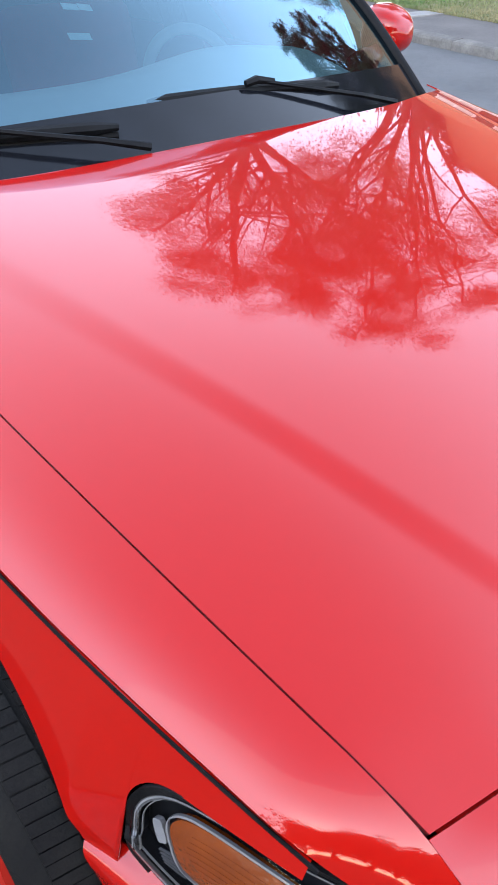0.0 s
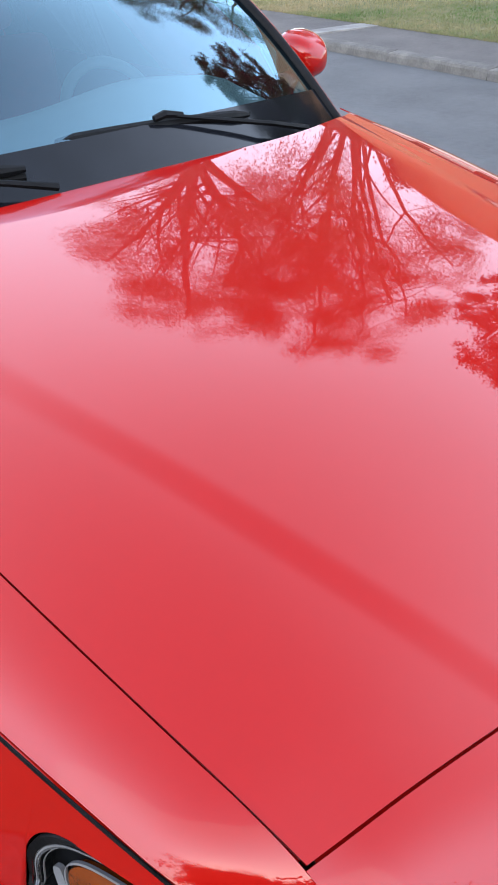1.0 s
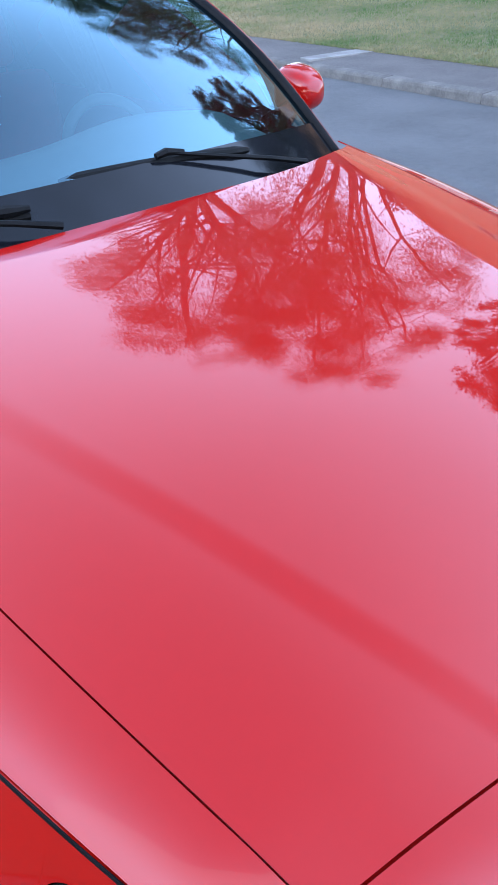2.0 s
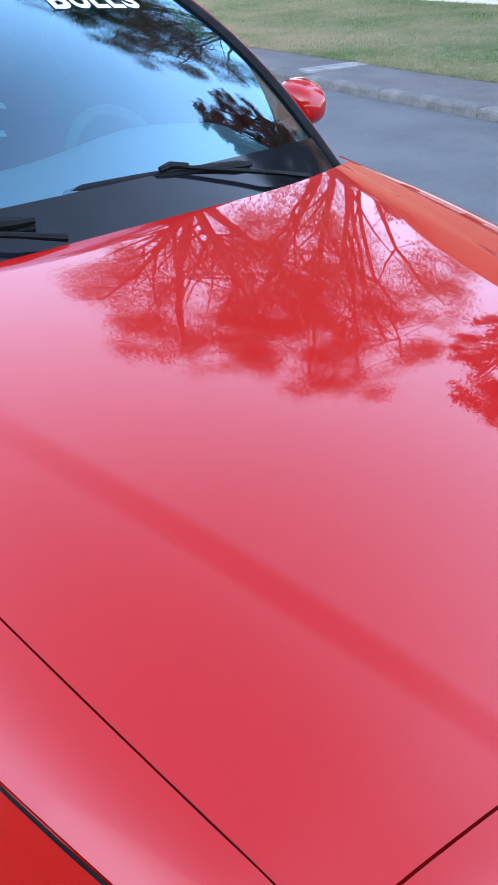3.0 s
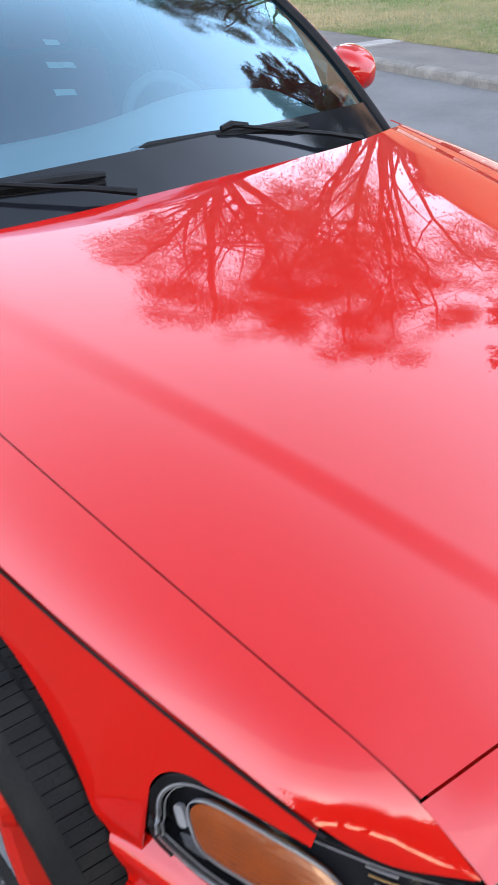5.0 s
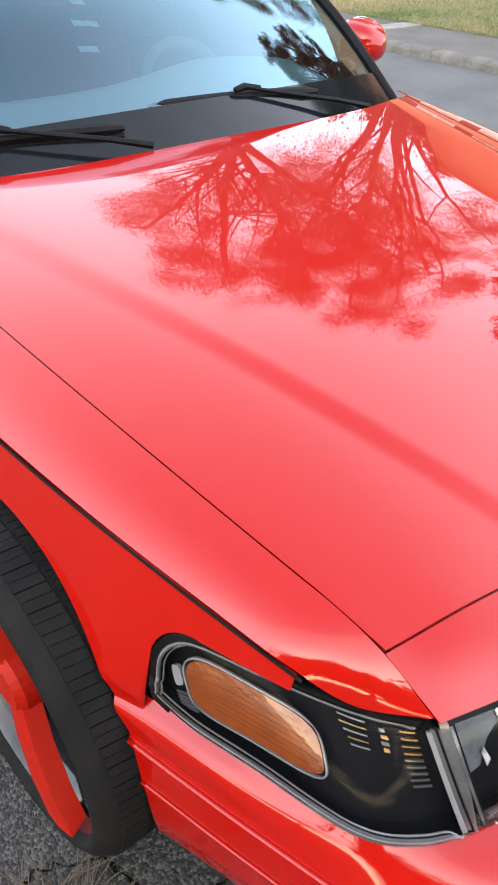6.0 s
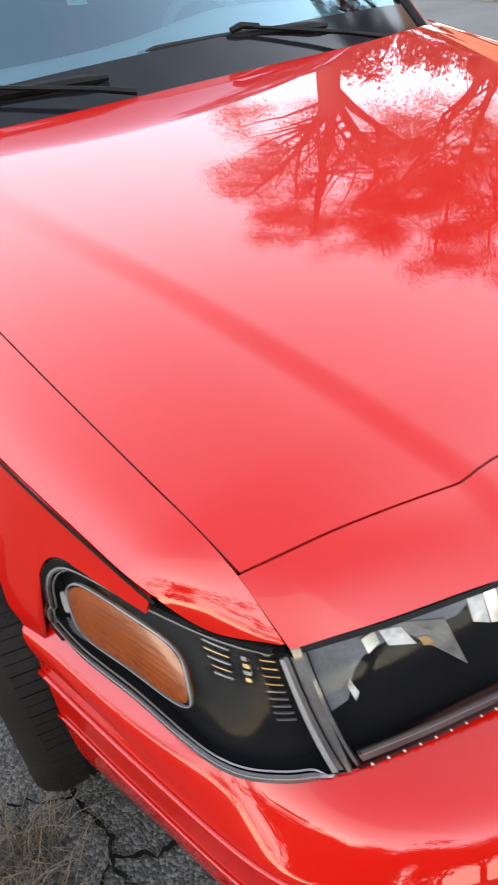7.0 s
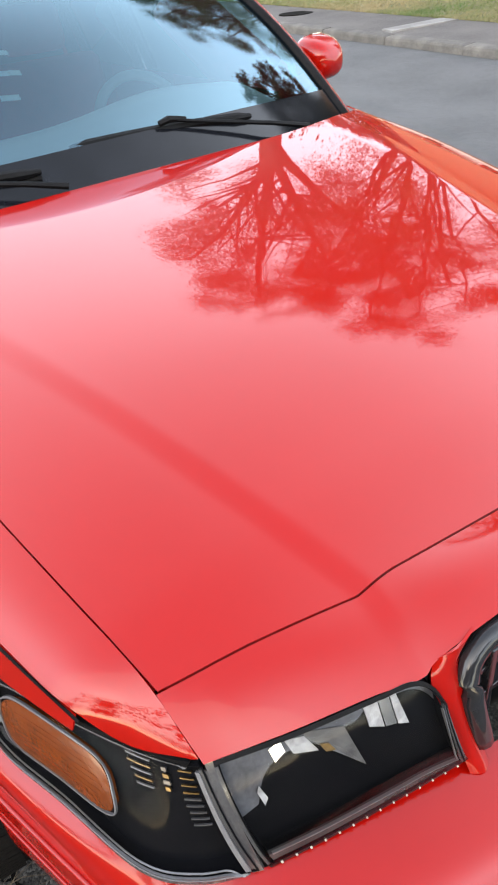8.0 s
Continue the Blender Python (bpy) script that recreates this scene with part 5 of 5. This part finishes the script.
for k, v in enumerate((8.2, 10.4, 12.6, 14.9)):
    w = thing("window", "", "")
    for key in list(w.keys()):
        del w[key]
    w.parent = house
    bm = bmesh.new()
    box(bm, (HW - 0.085, v, 1.80), (HW - 0.042, v + 1.5, 2.95), MR, 0.01)
    part("window_frame", bm, RENDERW, w, "white window surround")
    bm = bmesh.new()
    for a_, b_ in ((v + 0.08, v + 0.71), (v + 0.79, v + 1.42)):
        box(bm, (HW - 0.095, a_, 1.88), (HW - 0.087, b_, 2.87), MR)
    part("pane", bm, BLIND, w, "pane with a pale drawn blind")
bm = bmesh.new()
box(bm, (HW - 0.06, HV0 - 0.05, 0.30), (HW - 0.003, HV1 + 0.05, 0.62), MR, 0.01)
part("plinth", bm, STONE, house, "pale stone plinth")
bm = bmesh.new()
tube(bm, [MR @ Vector((HW - 0.56, v, 3.02)) for v in np.linspace(HV0 - 0.4, HV1 + 0.4, 6)], 0.06, 8)
part("gutter", bm, GREYTRIM, house, "", True)

bush = thing("bush", "small round clipped dark green bush on the lawn", "bush")
bp_ = Vector((16.25, 17.35, 0.44))
gr_ = random.Random(2)
cs = [bp_ + Vector((gr_.gauss(0, 0.26), gr_.gauss(0, 0.26), 0.35 + gr_.uniform(-0.25, 0.4))) for _ in range(160)]
lm = leaf_mesh("foliage", cs, 5200, 0.035, 0.07, 5)
lm.materials.append(NEEDLE)
o = new("foliage", lm)
o.parent = bush
bm = bmesh.new()
tube(bm, [bp_ - Vector((0, 0, 0.1)), bp_ + Vector((0, 0, 0.5))], [0.05, 0.03], 8)
part("stem", bm, BARK, bush)
bm = bmesh.new()
box(bm, (13.0, 17.17, 0.36), (14.1, 17.7, 0.50), MR, 0.02)
tagged(part("step_slab", bm, PATCHM, None), "pale concrete slab at the corner of the house", "step", kind="structure")

# weathered board fence at the far end of the lawn
fence = thing("fence", "weathered brown board fence at the end of the lawn", "fence")
bm = bmesh.new()
rb = random.Random(14)
for k in range(150):
    u = 7.6 + k * 0.15
    box(bm, (u + 0.004, 30.0 + rb.uniform(-0.008, 0.008), 0.25), (u + 0.146, 30.022, 1.75 + rb.uniform(-0.02, 0.02)), MR)
tagged(part("boards", bm, FENCEW, fence), "", kind="stuff")
bm = bmesh.new()
for z in (0.6, 1.4):
    box(bm, (7.6, 30.03, z), (30.1, 30.09, z + 0.09), MR)
part("rail", bm, FENCEW, fence)

# pale concrete strip across the footway
bm = bmesh.new()
PS = [street(KERB_U + 0.2, 8.66, 0.135), street(KERB_U + 0.25, 8.95, 0.135), street(7.2, 8.98, 0.148), street(7.2, 8.62, 0.148)]
V4 = [bm.verts.new(p) for p in PS]
V5 = [bm.verts.new(p + Vector((0, 0, -0.05))) for p in PS]
bm.faces.new(V4)
for i in range(4):
    bm.faces.new((V4[i], V4[(i + 1) % 4], V5[(i + 1) % 4], V5[i]))
tagged(part("concrete_strip", bm, PATCHM, None), "pale concrete strip across the footway", "pavement", kind="structure")


bm = bmesh.new()
tube(bm, [street(6.70, 12.1, 0.10), street(6.70, 12.1, 0.1305)], 0.30, 28)
tagged(part("drain_cover", bm, TAR, None), "dark round drain cover set in the footway", "drain cover")


# grass: blades of the lawn, and the dry tufts by the car
def blades(name, pts, h, w, material, label, category, seed, bend=0.5, parent=None):
    g = np.random.default_rng(seed)
    P = np.array(pts)
    n = len(P)
    a = g.uniform(0, 2 * np.pi, n)
    hh = h * g.uniform(0.5, 1.3, n)
    side = np.stack([np.cos(a), np.sin(a), 0 * a], 1) * (w * g.uniform(0.7, 1.3, n))[:, None]
    ln = g.normal(0, bend, (n, 2)) * hh[:, None]
    mid = P + np.stack([ln[:, 0] * 0.35, ln[:, 1] * 0.35, hh * 0.6], 1)
    tip = P + np.stack([ln[:, 0], ln[:, 1], hh * g.uniform(0.7, 1, n)], 1)
    v = np.stack([P - side, P + side, mid + side * 0.7, mid - side * 0.7, tip], 1).reshape(-1, 3)
    i = np.arange(n)[:, None] * 5
    me = bpy.data.meshes.new(name)
    f = np.concatenate([i + 0, i + 1, i + 2, i + 3], 1).tolist() + np.concatenate([i + 3, i + 2, i + 4], 1).tolist()
    me.from_pydata(v.tolist(), [], f)
    me.materials.append(material)
    return tagged(new(name, me), label, category, kind="stuff")


g = np.random.default_rng(7)
uu, vv = WALK_U - 0.05 + 8 * g.random(160000) ** 1.5, g.uniform(2, 26, 160000)
pts = [tuple(street(u, v, lawn_z(u, v) - 0.01)) for u, v in zip(uu, vv)]
blades("lawn_grass", pts, 0.04, 0.005, BLADE, "short green and straw-coloured lawn grass", "grass", 3)
g = np.random.default_rng(9)
pts = []
for cx, cy, n, s in ((-1.03, 0.61, 110, 0.03), (-1.09, 0.55, 170, 0.045), (-1.14, 0.62, 220, 0.05), (-1.22, 0.45, 220, 0.06), (-1.3, 0.2, 160, 0.08), (-1.35, 0.9, 160, 0.08)):
    pts += [(cx + x, cy + y, -0.005) for x, y in g.normal(0, s, (n, 2))]
blades("dry_grass_tuft", pts, 0.10, 0.0011, STRAW, "tuft of dry straw-coloured grass by the wheel", "grass", 4, bend=0.9)


def crack(pts, w, seed):
    """A jagged dark crack in the asphalt."""
    rng = random.Random(seed)
    P = [Vector((*p, 0.0)) for p in pts]
    fine_ = []
    for a, b_ in zip(P, P[1:]):
        n = max(3, int((b_ - a).length / 0.012))
        for k in range(n):
            fine_.append(a.lerp(b_, k / n) + Vector((rng.gauss(0, 0.0045), rng.gauss(0, 0.0045), 0)))
    fine_.append(P[-1])
    bm = bmesh.new()
    L_, R2 = [], []
    for i, p in enumerate(fine_):
        dd = (fine_[min(i + 1, len(fine_) - 1)] - fine_[max(i - 1, 0)]).normalized()
        nn = Vector((-dd.y, dd.x, 0)) * w * rng.uniform(0.2, 2.0)
        L_.append(p + nn + Vector((0, 0, 0.0025)))
        R2.append(p - nn + Vector((0, 0, 0.0025)))
    mid_ = [(a + b_) / 2 for a, b_ in zip(L_, R2)]
    V = [[bm.verts.new(p) for p in r] for r in (L_, mid_, R2)]
    for a, b_ in zip(V, V[1:]):
        for i in range(len(a) - 1):
            bm.faces.new((a[i], a[i + 1], b_[i + 1], b_[i]))
    return tagged(part("asphalt_crack", bm, TAR, None), "jagged dark crack in the asphalt", "crack", kind="structure")


crack([(-0.93, 0.80), (-0.95, 0.66), (-0.92, 0.56), (-0.94, 0.50), (-0.90, 0.40), (-0.94, 0.26), (-0.88, 0.10)], 0.0042, 1)
crack([(-0.94, 0.52), (-0.84, 0.47), (-0.72, 0.50), (-0.5, 0.46)], 0.0032, 2)
crack([(-0.94, 0.50), (-1.02, 0.45), (-1.15, 0.47), (-1.3, 0.42)], 0.0026, 3)
crack([(-0.95, 0.66), (-1.06, 0.72), (-1.2, 0.69)], 0.0024, 4)
